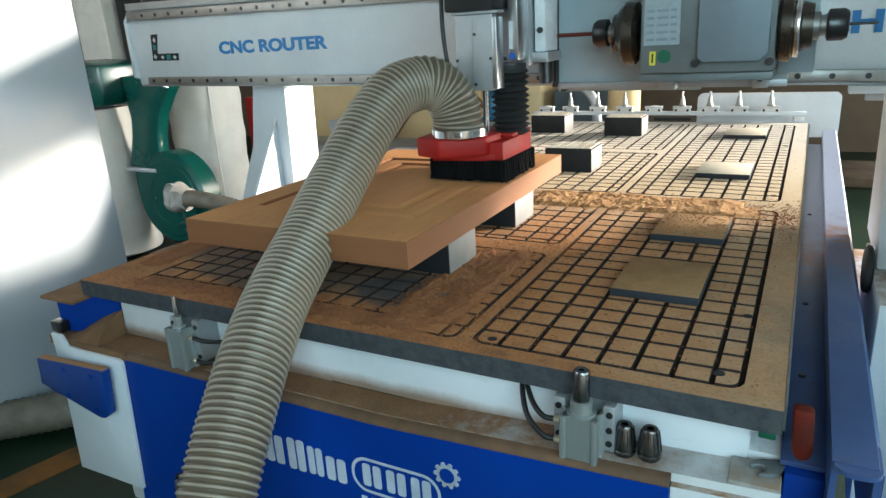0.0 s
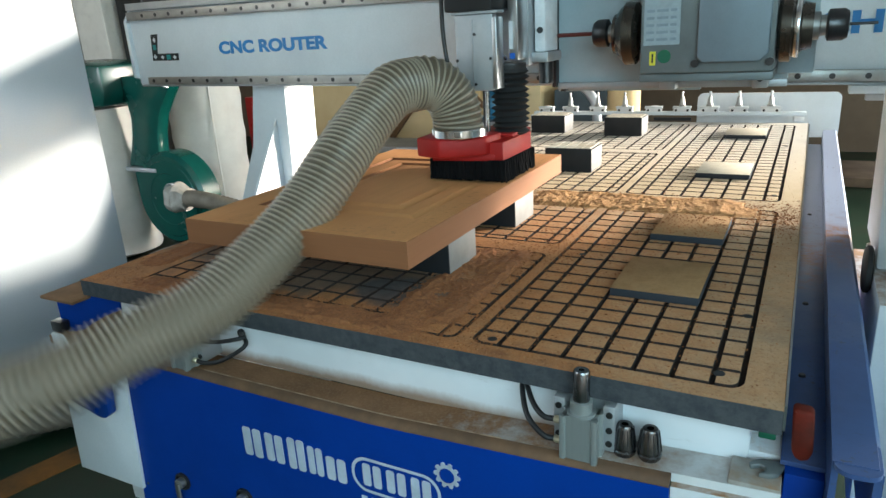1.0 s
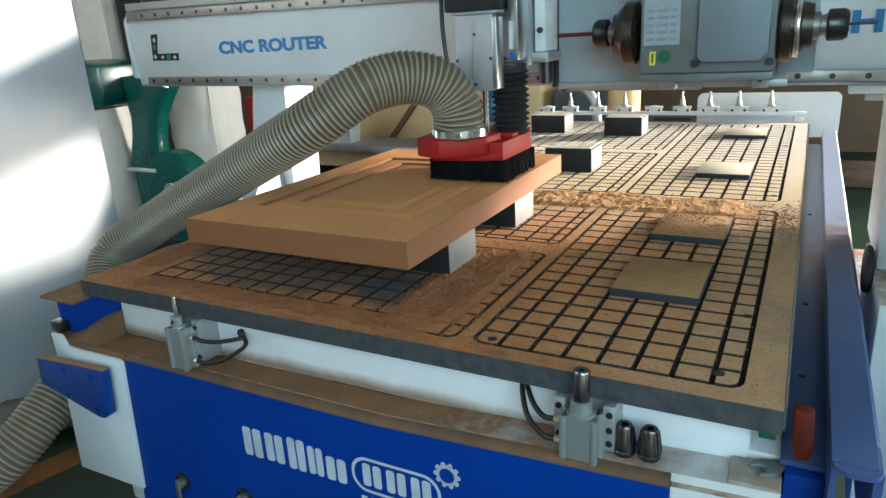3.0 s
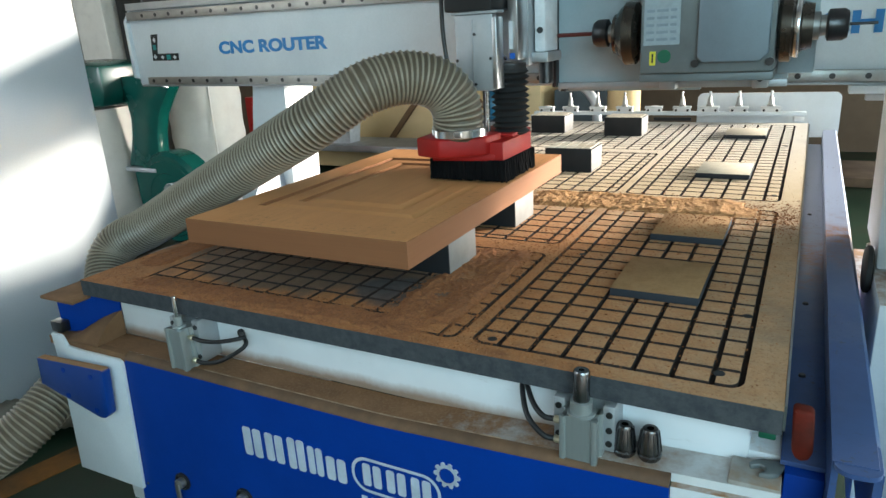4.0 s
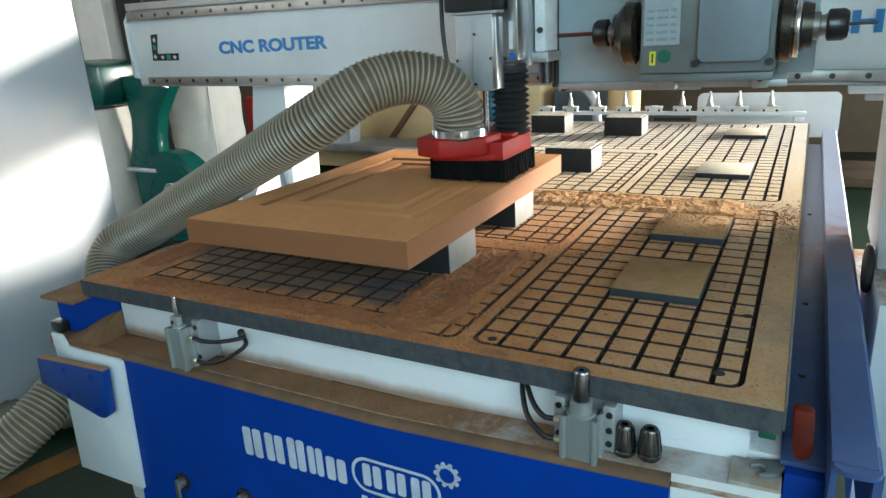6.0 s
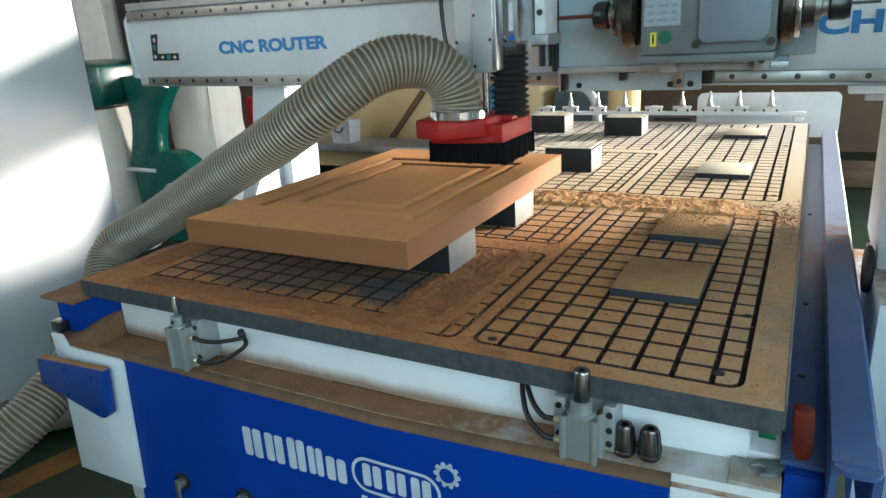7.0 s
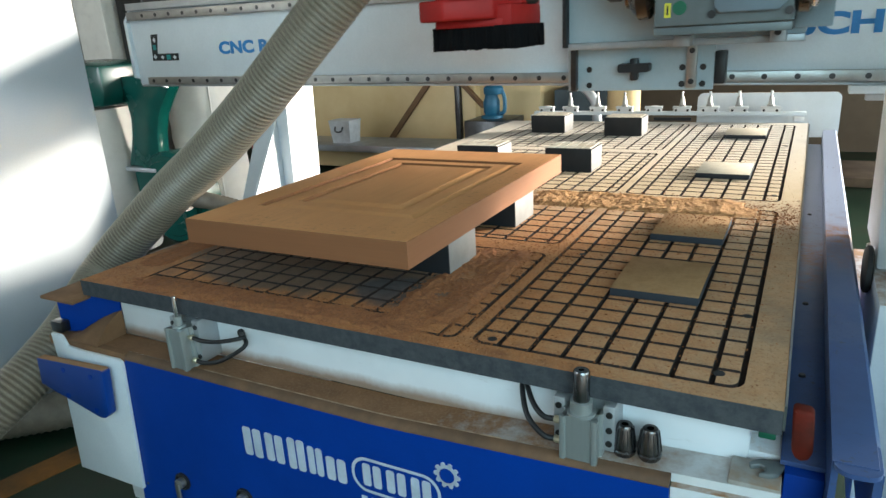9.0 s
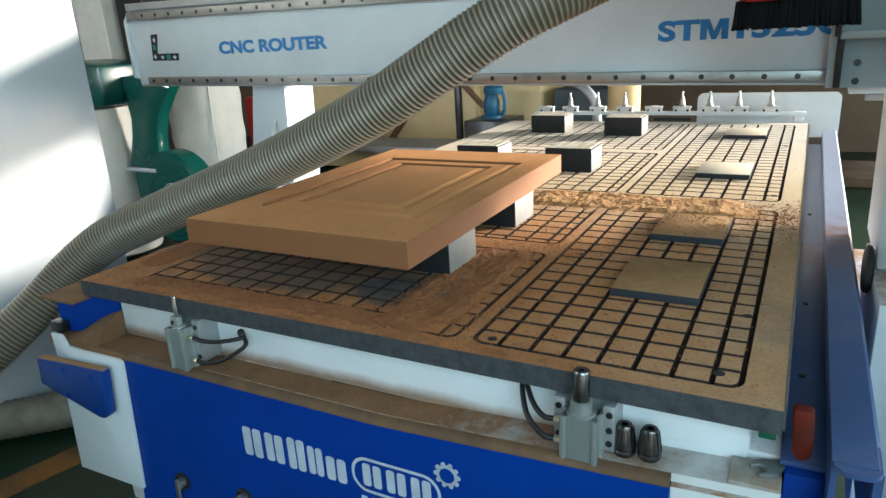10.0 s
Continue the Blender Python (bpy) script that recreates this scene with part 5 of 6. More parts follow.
for (ax, ay), (bx, by) in (((SX0, SY0), (SX1, SY0)), ((SX1, SY0), (SX1, SY1)), ((SX1, SY1), (SX0, SY1)), ((SX0, SY1), (SX0, SY0))):
    n = int(math.hypot(bx - ax, by - ay) / step)
    edge += [(ax + (bx - ax) * k / n, ay + (by - ay) * k / n) for k in range(n)]
for row in range(5):
    for x, y in edge:
        cx, cy = (x - (SX0 + SX1) / 2), (y - (SY0 + SY1) / 2)
        k = 1.0 + 0.02 - row * 0.022
        px, py = (SX0 + SX1) / 2 + cx * k + rng.uniform(-1, 1) * 0.002, (SY0 + SY1) / 2 + cy * k + rng.uniform(-1, 1) * 0.002
        f = 1.0 + rng.uniform(0.0, 0.075) + 0.02 * math.sin(x * 60) * math.cos(y * 75)
        qx, qy = (SX0 + SX1) / 2 + cx * k * f, (SY0 + SY1) / 2 + cy * k * f
        rod((px, py, 0.992), (qx, qy, 0.9385 + rng.uniform(0, 0.007)), 0.0036, 5, bm, 0.0026)
part("brush", bm, M["bristle"], shoe, "dense black bristle skirt")
part("brush_core", prism(rounded(SX0 - 0.003, SX1 + 0.003, SY0 - 0.003, SY1 + 0.003, 0.012), "Z", 0.9455, 0.9855, bevel=0.004), M["bristle"], shoe, "", 60)

# ---- tool rack at the far end ----
rack = thing("tool_rack", (0.05, 2.72, 0.80), "white tool rack rail with fork holders", "tool rack")
part("rail", box(-0.63, 0.712, 2.700, 2.735, 0.822, 0.840, 0.002), M["white"], rack, "white rail", 40)
part("rail_foot", box(0.66, 0.705, 2.70, 2.735, 0.80, 0.8215, 0.002), M["fork"], rack, "", 40)
part("rail_foot", box(-0.65, -0.60, 2.70, 2.735, 0.80, 0.8215, 0.002), M["fork"], rack, "", 40)
for k, x in enumerate((-0.555, -0.420, -0.270, -0.128, 0.020, 0.158, 0.288, 0.420, 0.560)):
    bm = prism([(x - 0.044, 2.69), (x + 0.044, 2.69), (x + 0.044, 2.712), (x + 0.018, 2.715), (x + 0.018, 2.735), (x - 0.018, 2.735), (x - 0.018, 2.715), (x - 0.044, 2.712)], "Z", 0.857, 0.868, bevel=0.002)
    box(x - 0.008, x + 0.008, 2.712, 2.733, 0.8405, 0.858, 0.0, bm)
    box(x - 0.040, x + 0.040, 2.694, 2.712, 0.8405, 0.8568, 0.0, bm)
    fork = part("fork", bm, M["fork"], rack, "white tool fork", 40)
    for side in (-0.028, 0.028):
        part("screw", lathe([(0.006, -0.0015), (0.006, 0.001)], (x + side, 2.693, 0.8485), "Y", 10), M["black"], fork)
for k, x in enumerate((-0.420, -0.270, -0.128, 0.158, 0.288, 0.420, 0.560)):
    h = thing("tool_holder", (x, 2.70, 0.868), "small conical steel tool holder in rack fork", "tool holder", "tool holders")
    part("cone", lathe([(0.017, 0.8685), (0.017, 0.874), (0.0135, 0.877), (0.0075, 0.915), (0.0055, 0.918)], (x, 2.70, 0), "Z", 16), M["steel"], h, "", 40)
    part("pull_stud", lathe([(0.0045, 0.9175), (0.0045, 0.930), (0.0065, 0.932), (0.006, 0.940)], (x, 2.70, 0), "Z", 12), M["alu"], h, "", 40)

# ---- left side: cabinet, dust collector, old hose ----
cab = thing("control_cabinet", (-2.0, -0.2, 0), "tall plain white steel control cabinet", "cabinet")
part("body", box(-2.35, -1.70, -1.5, 0.803, 0.06, 2.1, 0.006), M["cabinet"], cab, "", 40)
part("plinth", box(-2.30, -1.73, -1.45, 0.72, 0.0, 0.0595), M["dark_steel"], cab)

col = thing("dust_collector", (-2.9, 2.0, 0), "dark green dust collector with fan housing", "dust collector")
bm = lathe([(0.05, -0.09), (0.262, -0.09), (0.285, -0.068), (0.285, 0.05), (0.262, 0.07), (0.05, 0.07)], (-2.63, 1.9, 0.425), "Y", 44)
part("fan_housing", bm, M["green"], col, "round green fan housing", 40)
inlet = part("inlet", lathe([(0.052, -0.09), (0.052, -0.17), (0.045, -0.175)], (-2.52, 1.9, 0.49), "Y", 24), M["motor"], col, "dark fan inlet", 40)
part("inlet_label", lathe([(0.0535, -0.150), (0.0535, -0.166)], (-2.52, 1.9, 0.49), "Y", 24, cap=False), M["ink_white"], inlet, "white label band")
bm = lathe([(0.045, -0.03), (0.082, -0.01), (0.075, 0.02), (0.088, 0.05), (0.07, 0.08), (0.06, 0.11)], (-2.44, 1.70, 0.475), "X", 18)
for v in bm.verts:
    v.co += Vector((0.0, 0.008 * math.sin(v.co.z * 55), 0.010 * math.sin(v.co.x * 60 + v.co.y * 30)))
part("wrap", bm, M["dusty_wrap"], inlet, "crumpled pale cloth wrapped on inlet", 30)
part("volute_plate", lathe([(0.235, -0.0890), (0.23, -0.0945), (0.16, -0.0945), (0.155, -0.0890)], (-2.63, 1.9, 0.425), "Y", 40, cap=False), M["green"], col, "", 40)
bm = prism([(-2.93, 1.15), (-2.44, 1.15), (-2.50, 1.07), (-2.56, 1.0), (-2.62, 0.92), (-2.66, 0.82), (-2.68, 0.70), (-2.69, 0.61), (-2.97, 0.61), (-2.93, 0.70), (-2.89, 0.80), (-2.87, 0.90), (-2.88, 0.99), (-2.93, 1.02)], "Y", 1.83, 1.915, bevel=0.012)
part("riser_duct", bm, M["green"], col, "curved green duct", 40)
part("joint", box(-3.00, -2.70, 1.80, 1.95, 0.585, 0.609, 0.004), M["alu_matt"], col, "", 40)
part("neck", box(-2.93, -2.72, 1.83, 1.95, 0.42, 0.584, 0.01), M["green"], col, "", 40)
part("hood", prism([(-3.42, 0.955), (-2.93, 0.985), (-2.89, 1.04), (-2.89, 1.22), (-3.42, 1.25)], "Y", 1.70, 2.15, bevel=0.02), M["green"], col, "green bag hood", 40)
part("stand", box(-2.90, -2.42, 1.78, 2.02, 0.0, 0.06, 0.004), M["dark_steel"], col, "", 40)
part("post", rod((-3.15, 2.05, 0.0), (-3.15, 2.05, 0.96), 0.02, 12), M["dark_steel"], col, "", 40)


def bag(x, y, z0, z1, r0, r1, seed, label):
    prof = []
    for k in range(15):
        u = k / 14
        prof.append(((r0 * 0.55 if k == 0 else r0 + (r1 - r0) * u) * (1 + 0.02 * math.sin(k * 2.1 + seed)), z0 + (z1 - z0) * (u ** 1.15)))
    bm = lathe(prof, (x, y, 0), "Z", 40)
    for v in bm.verts:
        a = math.atan2(v.co.y - y, v.co.x - x)
        k = 1 + 0.03 * math.sin(a * 5 + seed + v.co.z * 3)
        v.co.x, v.co.y = x + (v.co.x - x) * k, y + (v.co.y - y) * k
    t = thing("filter_bag", (x, y, 0.0), label, "filter bag", "filter bags")
    part("cloth", bm, M["cloth"], t, "", 60)
    part("seam", cable([(x + r0 * 0.9, y - r0 * 0.55, z0 + 0.06), (x + r1 * 0.87, y - r1 * 0.58, (z0 + z1) / 2), (x + r1 * 0.87, y - r1 * 0.56, z1 - 0.03)], 0.006, 20, 6), M["cloth"], t)
    return t


bag(-3.225, 1.82, 0.02, 0.965, 0.285, 0.235, 0.3, "dusty white cloth filter bag hanging under green hood")
bag(-3.08, 2.60, 0.02, 1.12, 0.235, 0.255, 1.7, "white cloth filter bag standing behind fan housing")
part_red = part("fire_box", box(-3.17, -3.08, 3.1, 3.25, 0.0, 0.89, 0.004), M["red_box"], None, "", 40)
tagged(part_red, "narrow bright red upright box", "box")
ob = part("floor_hose", cable([(-2.10, -0.10, 0.075), (-1.86, 0.06, 0.075), (-1.60, 0.28, 0.075), (-1.42, 0.50, 0.075), (-1.2, 0.9, 0.075), (-1.25, 1.4, 0.075)], 0.064, 150, 24, ribs=0.09), M["old_hose"], None, "", 60)
tagged(ob, "old dusty ribbed hose lying on floor", "hose")
ob = part("stub_hose", cable([(-2.38, 1.70, 0.475), (-2.30, 1.69, 0.48), (-2.18, 1.69, 0.475), (-2.06, 1.72, 0.45), (-1.93, 1.80, 0.39), (-1.85, 1.9, 0.30)], 0.042, 56, 20, ribs=0.14), M["old_hose"], None, "", 60)
tagged(ob, "short grey ribbed hose at fan inlet", "hose")

# ---- machine in the background ----
back = thing("cream_machine", (-2.4, 4.6, 0), "cream painted sheet metal machine base with brown stripes", "machine")
part("body", box(-3.9, -1.25, 4.5, 5.3, 0.06, 0.90, 0.01), M["yellow"], back, "cream painted body", 40)
part("gusset", prism([(-2.72, 0.30), (-1.80, 0.30), (-1.80, 0.86), (-2.22, 0.86)], "Y", 4.40, 4.4985, bevel=0.004), M["yellow"], back, "slanted cream gusset", 40)
part("brace", prism([(-2.76, 0.30), (-2.70, 0.30), (-2.20, 0.88), (-2.26, 0.88)], "Y", 4.37, 4.3995), M["brown_strip"], back, "brown slanted brace")
part("post", box(-1.98, -1.93, 4.36, 4.43, 0.10, 0.95, 0.004), M["dark_steel"], back, "dark post", 40)
part("shelf", box(-3.7, -1.80, 3.9, 4.36, 0.33, 0.387, 0.006), M["alu_matt"], back, "grey steel shelf", 40)
part("top_beam", box(-3.9, 1.3, 4.7, 5.1, 0.92, 1.02, 0.01), M["yellow"], back, "", 40)
part("blue_cover", box(-1.15, -0.62, 4.55, 5.2, 0.30, 0.78, 0.01), M["dark_cover"], back, "dark blue-grey cover", 40)
bk = thing("bucket", (-2.96, 4.08, 0.387), "small white plastic bin with handle on grey shelf", "bin")
bm = bmesh.new()
for z, w, d in ((0.3875, 0.095, 0.075), (0.575, 0.112, 0.090)):
    for sx, sy in ((-1, -1), (1, -1), (1, 1), (-1, 1)):
        bm.verts.new((-2.96 + sx * w, 4.08 + sy * d, z))
bm.verts.ensure_lookup_table()
v = bm.verts
bm.faces.new((v[0], v[1], v[2], v[3]))
for i in range(4):
    j = (i + 1) % 4
    bm.faces.new((v[i], v[j], v[4 + j], v[4 + i]))
part("tub", bm, M["ink_white"], bk)
part("lid", box(-3.077, -2.843, 3.985, 4.175, 0.5755, 0.588, 0.004), M["ink_white"], bk, "", 40)
part("handle", cable([(-3.00, 3.985, 0.535), (-2.995, 3.97, 0.50), (-2.96, 3.965, 0.49), (-2.925, 3.97, 0.50), (-2.92, 3.985, 0.535)], 0.007, 20, 8), M["dark_steel"], bk, "dark wire handle", 60)
pump = thing("air_pump", (-1.54, 4.2, 0.0), "sky-blue upright pump motor beside machine base", "pump")
part("base", box(-1.72, -1.36, 4.0, 4.4, 0.0, 0.595, 0.006), M["dark_steel"], pump, "", 40)
part("body", lathe([(0.09, 0.5955), (0.09, 0.615), (0.055, 0.625), (0.065, 0.64), (0.068, 0.73), (0.055, 0.76), (0.05, 0.785)], (-1.56, 4.2, 0), "Z", 24), M["cyan"], pump, "", 40)
part("head", lathe([(0.075, 0.7855), (0.08, 0.80), (0.08, 0.835), (0.055, 0.86)], (-1.54, 4.2, 0), "Z", 24), M["cyan"], pump, "", 40)
part("pipe", cable([(-1.49, 4.2, 0.63), (-1.45, 4.2, 0.65), (-1.445, 4.2, 0.75), (-1.47, 4.2, 0.82)], 0.016, 20, 10), M["cyan"], pump, "", 60)
part("brace", prism([(-1.99, 0.95), (-1.95, 0.95), (-1.66, 0.66), (-1.70, 0.66)], "Y", 4.30, 4.36), M["brown_strip"], back, "brown slanted brace")
bm = cable([(-0.66, 3.1, 0.97), (-0.5, 3.05, 0.96), (-0.40, 3.0, 0.90), (-0.36, 3.0, 0.80), (-0.35, 3.0, 0.4), (-0.35, 3.0, 0.0)], 0.028, 40, 14)
tagged(part("duct_pipe", bm, M["alu_matt"], None, "", 60), "grey bent pipe behind tool rack", "pipe")
tagged(part("drum", lathe([(0.10, 0.0), (0.10, 1.02), (0.09, 1.03)], (-0.30, 3.4, 0), "Z", 28), M["yellow"], None, "", 40), "cream upright pipe behind tool rack", "pipe")
tagged(part("board", box(0.95, 1.5, 4.9, 5.6, 0.0, 0.07, 0.004), M["old_wood"], None, "", 40), "old brown plank lying on green floor", "board")

# ---- suction hose: rigid rings that move ----
RINGS, PITCH, HOSE_R = 232, 0.012, 0.0625
hose = thing("suction_hose", (0, 0, 0), "grey ribbed suction hose from dust shoe", "hose")


def hose_ring():
    """One rib of the hose with the sleeve towards the next, along its own z."""
    r = HOSE_R
    prof = [(r * 0.905, -0.0135), (r * 0.93, -0.008), (r * 0.950, -0.0026), (r * 0.985, -0.0016), (r * 1.0, 0.0), (r * 0.985, 0.0016), (r * 0.950, 0.0026), (r * 0.93, 0.008), (r * 0.905, 0.0135)]
    bm = lathe(prof, (0, 0, 0), "Z", 30, cap=False)
    for f in bm.faces:
        f.smooth = True
    me = bpy.data.meshes.new("ring")
    bm.to_mesh(me)
    bm.free()
    me.materials.append(M["hose"])
    me.materials.append(M["hose_rib"])
    for f in me.polygons:
        mid = sum((me.vertices[v].co.z for v in f.vertices), 0.0) / len(f.vertices)
        f.material_index = 1 if abs(mid) < 0.0024 else 0
    return me


ring_mesh = hose_ring()
ring_objects = []
for k in range(RINGS):
    ob = new("ring", ring_mesh)
    ob.parent = hose
    ring_objects.append(ob)

PORT = Vector((-0.033, 0.592, 1.0675))


def raise_at(t):
    """How far the lift plate has risen at t."""
    return float(np.interp(t, LIFT_T, LIFT_Z))


LIFT_T = (0, 6.62, 6.8, 7.0, 7.2, 7.4, 7.5, 7.6, 7.75, 10)
LIFT_Z = (0, 0.0, 0.019, 0.043, 0.068, 0.091, 0.098, 0.103, 0.106, 0.106)
RISE_T = (0, 8.08, 8.2, 8.3, 8.4, 8.5, 8.6, 8.7, 8.8, 8.9, 9.0, 9.15, 10)
RISE_Z = (0, 0.0, 0.020, 0.040, 0.062, 0.086, 0.112, 0.136, 0.160, 0.184, 0.205, 0.220, 0.220)
SIDE_T = (0, 8.85, 9.0, 9.1, 9.2, 9.4, 9.6, 9.8, 9.9, 10.0)
SIDE_X = (0, 0.0, 0.030, 0.085, 0.166, 0.335, 0.502, 0.645, 0.682, 0.694)
KEY_TIMES = sorted(set((0.0, 10.0) + LIFT_T[1:-1] + RISE_T[1:-1] + SIDE_T[1:-1]))


def offset(t, lifted, risen):
    return Vector((float(np.interp(t, SIDE_T, SIDE_X)), 0.0, (raise_at(t) if lifted else 0.0) + (float(np.interp(t, RISE_T, RISE_Z)) if risen else 0.0)))


def carry(ob, lifted, risen):
    base = ORIGIN[ob]
    walk(ob, [(t, Matrix.Translation(base + offset(t, lifted, risen))) for t in KEY_TIMES])


def run_of_rings(points, t):
    """Ring centres at even steps from the port along a smooth curve through the points."""
    port = PORT + offset(t, True, True)
    path = [port] + [Vector(p) for p in points]
    path.append(path[-1] * 3 - path[-2] * 2)
    path.append(path[-1] * 2 - path[-2])
    fine = spline(path, 900)
    out, k, gone, need = [fine[0]], 0, 0.0, PITCH
    while len(out) < RINGS:
        if k + 1 >= len(fine):
            out.append(out[-1] * 2 - out[-2])
            continue
        step = (fine[k + 1] - fine[k]).length
        if gone + step >= need:
            out.append(fine[k].lerp(fine[k + 1], (need - gone) / max(step, 1e-9)))
            need += PITCH
        else:
            gone += step
            k += 1
    return out


def motions():
    carry(carriage, False, False)
    carry(lift, True, False)
    carry(spindle, True, False)
    carry(vertical, True, True)
    carry(shoe, True, True)
    shape = {}
    shape["front"] = [(-0.032, 0.592, 1.091), (-0.038, 0.588, 1.129), (-0.056, 0.575, 1.163), (-0.080, 0.550, 1.182), (-0.103, 0.518, 1.182), (-0.129, 0.448, 1.161), (-0.146, 0.350, 1.086), (-0.153, 0.239, 0.992), (-0.138, 0.108, 0.908), (-0.117, -0.013, 0.842), (-0.086, -0.115, 0.782), (-0.056, -0.210, 0.709), (-0.038, -0.268, 0.656), (-0.025, -0.316, 0.603), (-0.019, -0.361, 0.538)]
    shape["front8"] = [(-0.032, 0.592, 1.091), (-0.038, 0.588, 1.129), (-0.056, 0.575, 1.163), (-0.080, 0.550, 1.182), (-0.103, 0.518, 1.182), (-0.129, 0.448, 1.161), (-0.148, 0.349, 1.085), (-0.157, 0.236, 0.989), (-0.145, 0.103, 0.906), (-0.127, -0.021, 0.836), (-0.117, -0.123, 0.775), (-0.129, -0.217, 0.702), (-0.151, -0.277, 0.636), (-0.142, -0.350, 0.589), (-0.131, -0.420, 0.545)]
    shape["front9"] = [(-0.032, 0.592, 1.091), (-0.038, 0.588, 1.129), (-0.056, 0.575, 1.163), (-0.080, 0.550, 1.182), (-0.103, 0.518, 1.182), (-0.129, 0.448, 1.164), (-0.148, 0.350, 1.089), (-0.157, 0.238, 0.995), (-0.150, 0.100, 0.904), (-0.132, -0.025, 0.835), (-0.129, -0.115, 0.780), (-0.156, -0.200, 0.722), (-0.196, -0.272, 0.653), (-0.199, -0.339, 0.605), (-0.217, -0.402, 0.560)]
    shape["sw0"] = [(-0.032, 0.592, 1.091), (-0.038, 0.588, 1.129), (-0.056, 0.575, 1.163), (-0.080, 0.550, 1.182), (-0.103, 0.518, 1.182), (-0.130, 0.450, 1.170), (-0.155, 0.350, 1.098), (-0.165, 0.260, 1.034), (-0.186, 0.187, 0.966), (-0.209, 0.105, 0.908), (-0.234, 0.025, 0.860), (-0.261, -0.053, 0.821), (-0.319, -0.155, 0.794), (-0.364, -0.249, 0.772), (-0.418, -0.321, 0.754), (-0.510, -0.380, 0.732)]
    shape["sw1"] = [(-0.032, 0.592, 1.091), (-0.038, 0.588, 1.129), (-0.056, 0.575, 1.163), (-0.080, 0.550, 1.182), (-0.103, 0.518, 1.182), (-0.130, 0.451, 1.172), (-0.167, 0.349, 1.113), (-0.189, 0.255, 1.055), (-0.225, 0.177, 0.997), (-0.261, 0.104, 0.950), (-0.304, 0.029, 0.911), (-0.347, -0.052, 0.888), (-0.396, -0.140, 0.884), (-0.477, -0.221, 0.885), (-0.582, -0.301, 0.890)]
    shape["sw2"] = [(-0.029, 0.590, 1.091), (-0.032, 0.585, 1.128), (-0.047, 0.570, 1.163), (-0.076, 0.543, 1.188), (-0.104, 0.513, 1.202), (-0.180, 0.388, 1.173), (-0.262, 0.302, 1.129), (-0.342, 0.219, 1.091), (-0.430, 0.133, 1.054), (-0.519, 0.028, 1.036), (-0.614, -0.072, 1.038), (-0.754, -0.169, 1.049)]
    shape["sw3"] = [(-0.029, 0.590, 1.091), (-0.032, 0.585, 1.128), (-0.047, 0.570, 1.163), (-0.076, 0.543, 1.188), (-0.104, 0.514, 1.204), (-0.193, 0.408, 1.183), (-0.277, 0.324, 1.147), (-0.374, 0.259, 1.114), (-0.481, 0.187, 1.083), (-0.573, 0.106, 1.067), (-0.684, 0.019, 1.063), (-0.804, -0.068, 1.072), (-0.954, -0.148, 1.080)]
    shape["sw4"] = [(-0.029, 0.590, 1.091), (-0.032, 0.585, 1.128), (-0.047, 0.570, 1.163), (-0.076, 0.543, 1.188), (-0.104, 0.514, 1.204), (-0.193, 0.408, 1.181), (-0.296, 0.345, 1.134), (-0.415, 0.297, 1.087), (-0.558, 0.248, 1.038), (-0.741, 0.192, 0.997), (-0.929, 0.120, 0.988), (-1.125, 0.038, 0.994), (-1.277, -0.044, 1.001)]
    shape["sw5"] = [(-0.029, 0.590, 1.091), (-0.032, 0.585, 1.128), (-0.047, 0.570, 1.163), (-0.076, 0.543, 1.188), (-0.104, 0.514, 1.204), (-0.192, 0.406, 1.175), (-0.315, 0.365, 1.120), (-0.456, 0.335, 1.055), (-0.649, 0.319, 0.975), (-0.911, 0.299, 0.892), (-1.155, 0.236, 0.861), (-1.387, 0.144, 0.861), (-1.562, 0.051, 0.873)]
    shape["sw6"] = [(-0.029, 0.590, 1.091), (-0.032, 0.585, 1.128), (-0.047, 0.570, 1.163), (-0.076, 0.543, 1.188), (-0.118, 0.505, 1.199), (-0.160, 0.465, 1.193), (-0.206, 0.425, 1.172), (-0.320, 0.379, 1.101), (-0.496, 0.369, 1.012), (-0.725, 0.375, 0.916), (-0.937, 0.380, 0.826), (-1.132, 0.333, 0.730), (-1.264, 0.254, 0.651), (-1.363, 0.174, 0.584), (-1.437, 0.049, 0.519), (-1.547, -0.100, 0.443)]
    shape["sw8"] = [(-0.029, 0.590, 1.091), (-0.032, 0.585, 1.128), (-0.047, 0.570, 1.163), (-0.076, 0.543, 1.188), (-0.118, 0.505, 1.199), (-0.160, 0.465, 1.193), (-0.206, 0.425, 1.172), (-0.320, 0.379, 1.101), (-0.504, 0.377, 1.012), (-0.732, 0.380, 0.909), (-0.952, 0.390, 0.810), (-1.127, 0.357, 0.723), (-1.227, 0.283, 0.641), (-1.300, 0.201, 0.563), (-1.326, 0.082, 0.508), (-1.430, -0.039, 0.436)]
    shape["side"] = [(-0.029, 0.590, 1.091), (-0.032, 0.585, 1.128), (-0.047, 0.570, 1.163), (-0.076, 0.543, 1.188), (-0.118, 0.505, 1.199), (-0.160, 0.465, 1.193), (-0.206, 0.425, 1.172), (-0.320, 0.379, 1.101), (-0.511, 0.385, 1.012), (-0.748, 0.394, 0.903), (-0.960, 0.394, 0.802), (-1.092, 0.341, 0.726), (-1.030, 0.238, 0.598), (-1.000, 0.157, 0.510), (-0.980, 0.070, 0.458), (-0.970, 0.001, 0.434), (-0.970, -0.077, 0.395), (-1.000, -0.141, 0.357), (-1.080, -0.222, 0.299)]
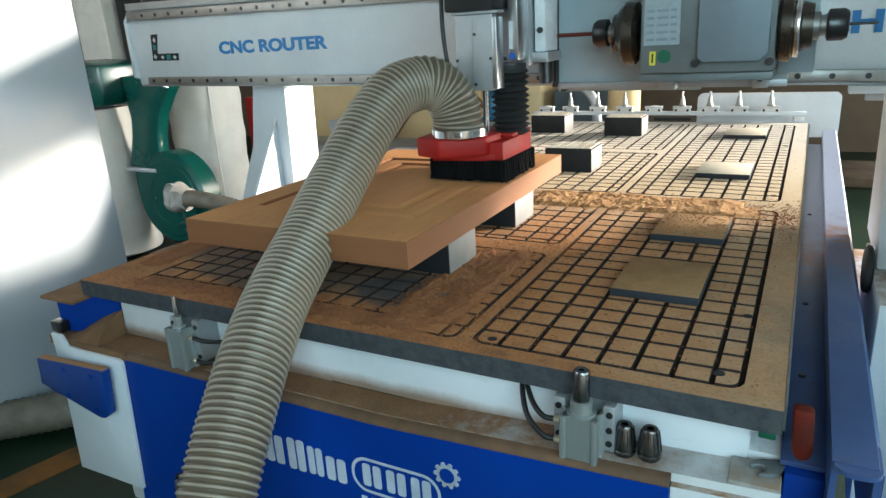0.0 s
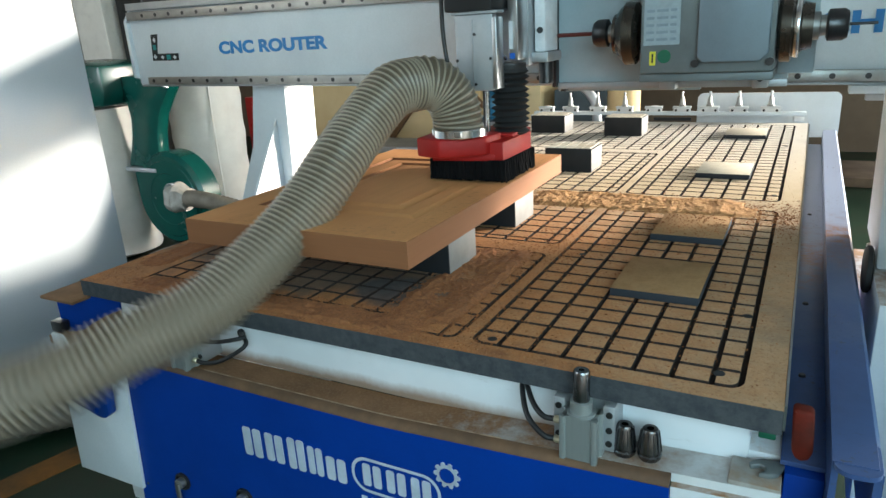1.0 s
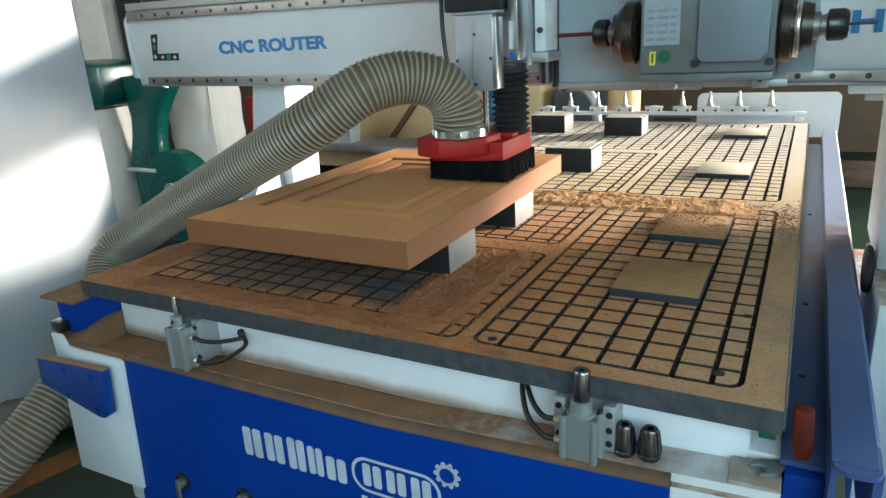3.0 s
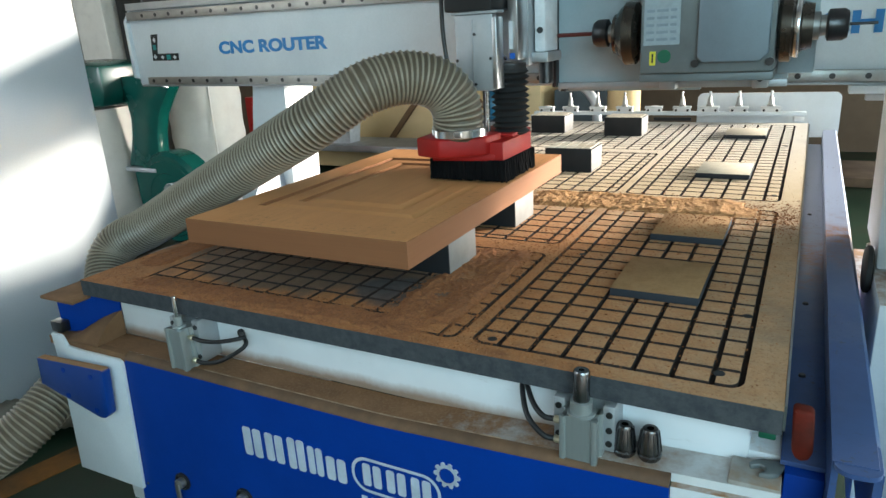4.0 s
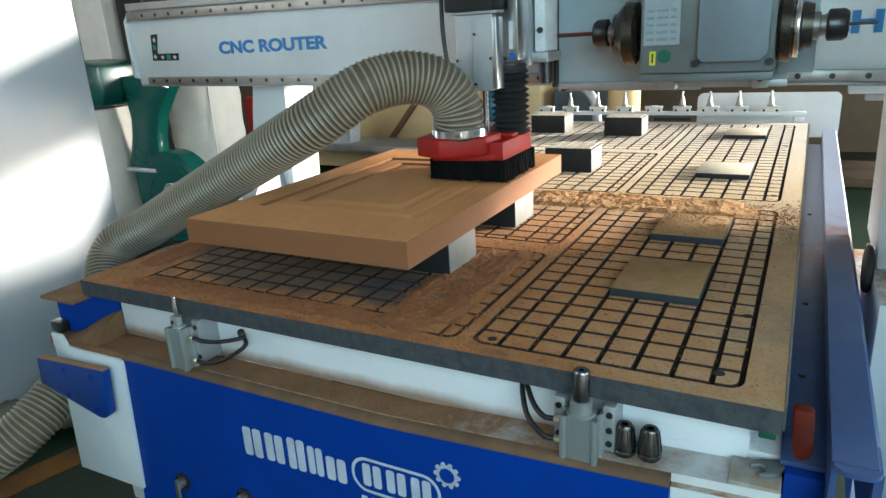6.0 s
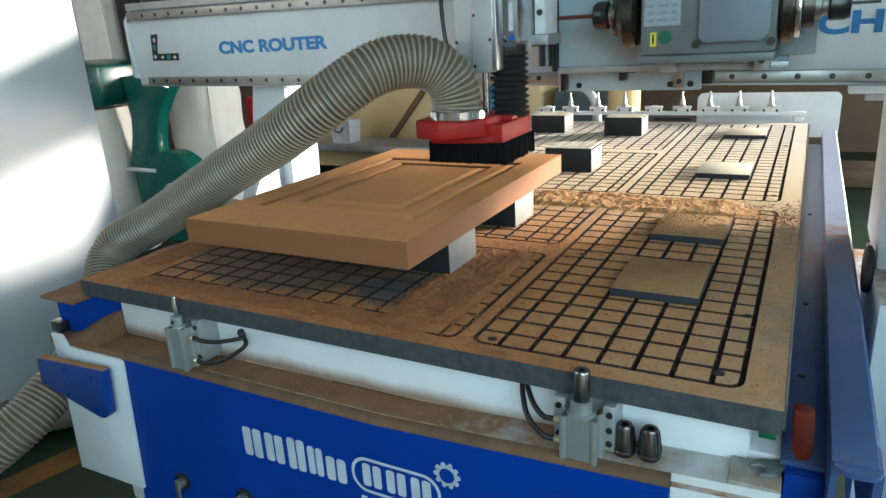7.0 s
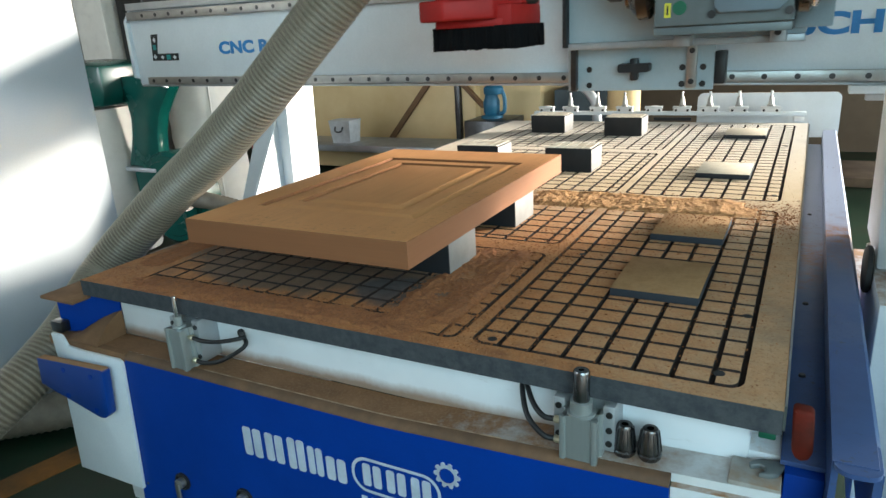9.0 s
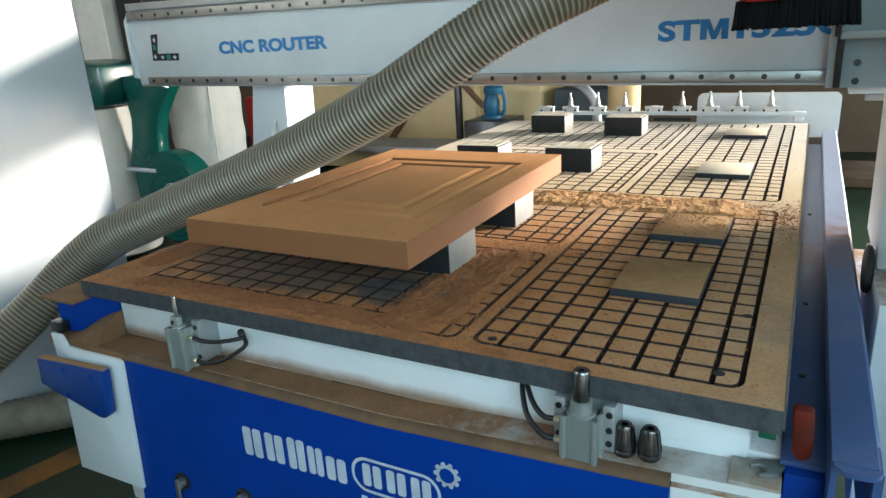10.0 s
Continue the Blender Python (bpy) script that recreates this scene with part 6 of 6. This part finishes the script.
    shape["side2"] = [(-0.029, 0.590, 1.091), (-0.032, 0.585, 1.128), (-0.047, 0.570, 1.163), (-0.076, 0.543, 1.188), (-0.118, 0.505, 1.199), (-0.160, 0.465, 1.193), (-0.206, 0.425, 1.172), (-0.320, 0.379, 1.101), (-0.511, 0.385, 1.012), (-0.748, 0.394, 0.903), (-0.971, 0.385, 0.792), (-1.060, 0.311, 0.700), (-1.020, 0.215, 0.608), (-0.980, 0.123, 0.536), (-0.960, 0.037, 0.476), (-0.950, -0.049, 0.408), (-0.960, -0.142, 0.333), (-1.000, -0.220, 0.264)]
    shape["up1"] = [(-0.036, 0.598, 1.193), (-0.043, 0.592, 1.230), (-0.064, 0.575, 1.266), (-0.097, 0.545, 1.287), (-0.133, 0.505, 1.289), (-0.171, 0.460, 1.274), (-0.212, 0.423, 1.240), (-0.285, 0.398, 1.189), (-0.444, 0.396, 1.087), (-0.646, 0.407, 0.983), (-0.887, 0.404, 0.849), (-1.092, 0.341, 0.726), (-1.030, 0.228, 0.619), (-1.000, 0.131, 0.546), (-0.980, 0.031, 0.496), (-0.980, -0.067, 0.441), (-1.000, -0.137, 0.402), (-1.050, -0.226, 0.344)]
    shape["up2"] = [(-0.067, 0.672, 1.444), (-0.110, 0.645, 1.502), (-0.157, 0.542, 1.487), (-0.201, 0.474, 1.435), (-0.262, 0.438, 1.367), (-0.367, 0.416, 1.267), (-0.496, 0.397, 1.151), (-0.676, 0.392, 1.019), (-0.877, 0.373, 0.879), (-1.050, 0.273, 0.692), (-1.000, 0.114, 0.595), (-0.980, 0.003, 0.540), (-0.980, -0.081, 0.498), (-1.000, -0.143, 0.459), (-1.050, -0.226, 0.392)]
    shape["x1"] = [(0.170, 0.740, 1.438), (0.119, 0.712, 1.500), (0.075, 0.618, 1.474), (0.029, 0.551, 1.429), (-0.035, 0.491, 1.364), (-0.135, 0.451, 1.275), (-0.270, 0.426, 1.183), (-0.428, 0.412, 1.090), (-0.593, 0.406, 0.997), (-0.799, 0.398, 0.894), (-0.981, 0.371, 0.804), (-1.131, 0.330, 0.721), (-1.217, 0.240, 0.607), (-1.209, 0.120, 0.502), (-1.189, 0.007, 0.426), (-1.221, -0.103, 0.373)]
    shape["x2"] = [(0.571, 0.789, 1.391), (0.501, 0.777, 1.464), (0.422, 0.706, 1.456), (0.329, 0.612, 1.405), (0.212, 0.525, 1.347), (0.098, 0.489, 1.290), (-0.030, 0.463, 1.215), (-0.177, 0.446, 1.133), (-0.351, 0.442, 1.056), (-0.546, 0.437, 0.978), (-0.750, 0.416, 0.901), (-0.937, 0.382, 0.830), (-1.092, 0.330, 0.762), (-1.180, 0.251, 0.680), (-1.226, 0.144, 0.589), (-1.269, 0.044, 0.514), (-1.335, -0.076, 0.421)]
    # seconds, the shape before, the shape after, how far from one to the other
    plan = [(0.0, "front", "front", 0), (0.55, "front", "front", 0), (0.7, "front", "front8", 0.45), (0.8, "front8", "front8", 0), (0.9, "front9", "front9", 0), (1.0, "sw0", "sw0", 0),
            (1.1, "sw1", "sw1", 0), (1.2, "sw2", "sw2", 0), (1.3, "sw3", "sw3", 0), (1.4, "sw4", "sw4", 0), (1.5, "sw5", "sw5", 0), (1.6, "sw6", "sw6", 0), (1.8, "sw6", "sw8", 0.7),
            (2.0, "sw8", "sw8", 0), (2.2, "sw8", "side2", 0.6), (2.5, "side2", "side2", 0), (2.9, "side2", "side", 0.4), (3.6, "side", "side", 0), (6.62, "side", "side", 0),
            (6.8, "side", "up1", 0.18), (7.0, "side", "up1", 0.405), (7.2, "side", "up1", 0.64), (7.4, "side", "up1", 0.86), (7.75, "up1", "up1", 0), (8.08, "up1", "up1", 0),
            (8.3, "up1", "up2", 0.19), (8.5, "up1", "up2", 0.41), (8.7, "up1", "up2", 0.65), (8.85, "up1", "up2", 0.84), (9.0, "up2", "up2", 0), (9.2, "up2", "x1", 0.47), (9.4, "x1", "x1", 0),
            (9.6, "x1", "x2", 0.52), (9.8, "x1", "x2", 0.92), (9.9, "x2", "x2", 0), (10.0, "x2", "x2", 0)]
    stand = {"up1": 7.75, "up2": 9.0, "x1": 9.4, "x2": 10.0}
    rows = [[] for _ in ring_objects]
    ahead = Vector((-0.46, 0.83, -0.31))
    for t, a, b, w in plan:
        now = PORT + offset(t, True, True)
        pa = run_of_rings(shape[a], stand.get(a, 0.0))
        pb = run_of_rings(shape[b], stand.get(b, 0.0))
        mid = [p.lerp(q, w) for p, q in zip(pa, pb)]
        slip = now - mid[0]
        mid = [p + slip * max(0.0, 1 - i / 55) for i, p in enumerate(mid)]
        for i, p in enumerate(mid):
            z = (mid[min(i + 1, RINGS - 1)] - mid[max(i - 1, 0)]).normalized()
            y = (ahead - z * ahead.dot(z)).normalized()
            x = y.cross(z)
            m = Matrix((x, y, z)).transposed().to_4x4()
            m.translation = p
            rows[i].append((t, m))
    for ob, r in zip(ring_objects, rows):
        walk(ob, r)


motions()
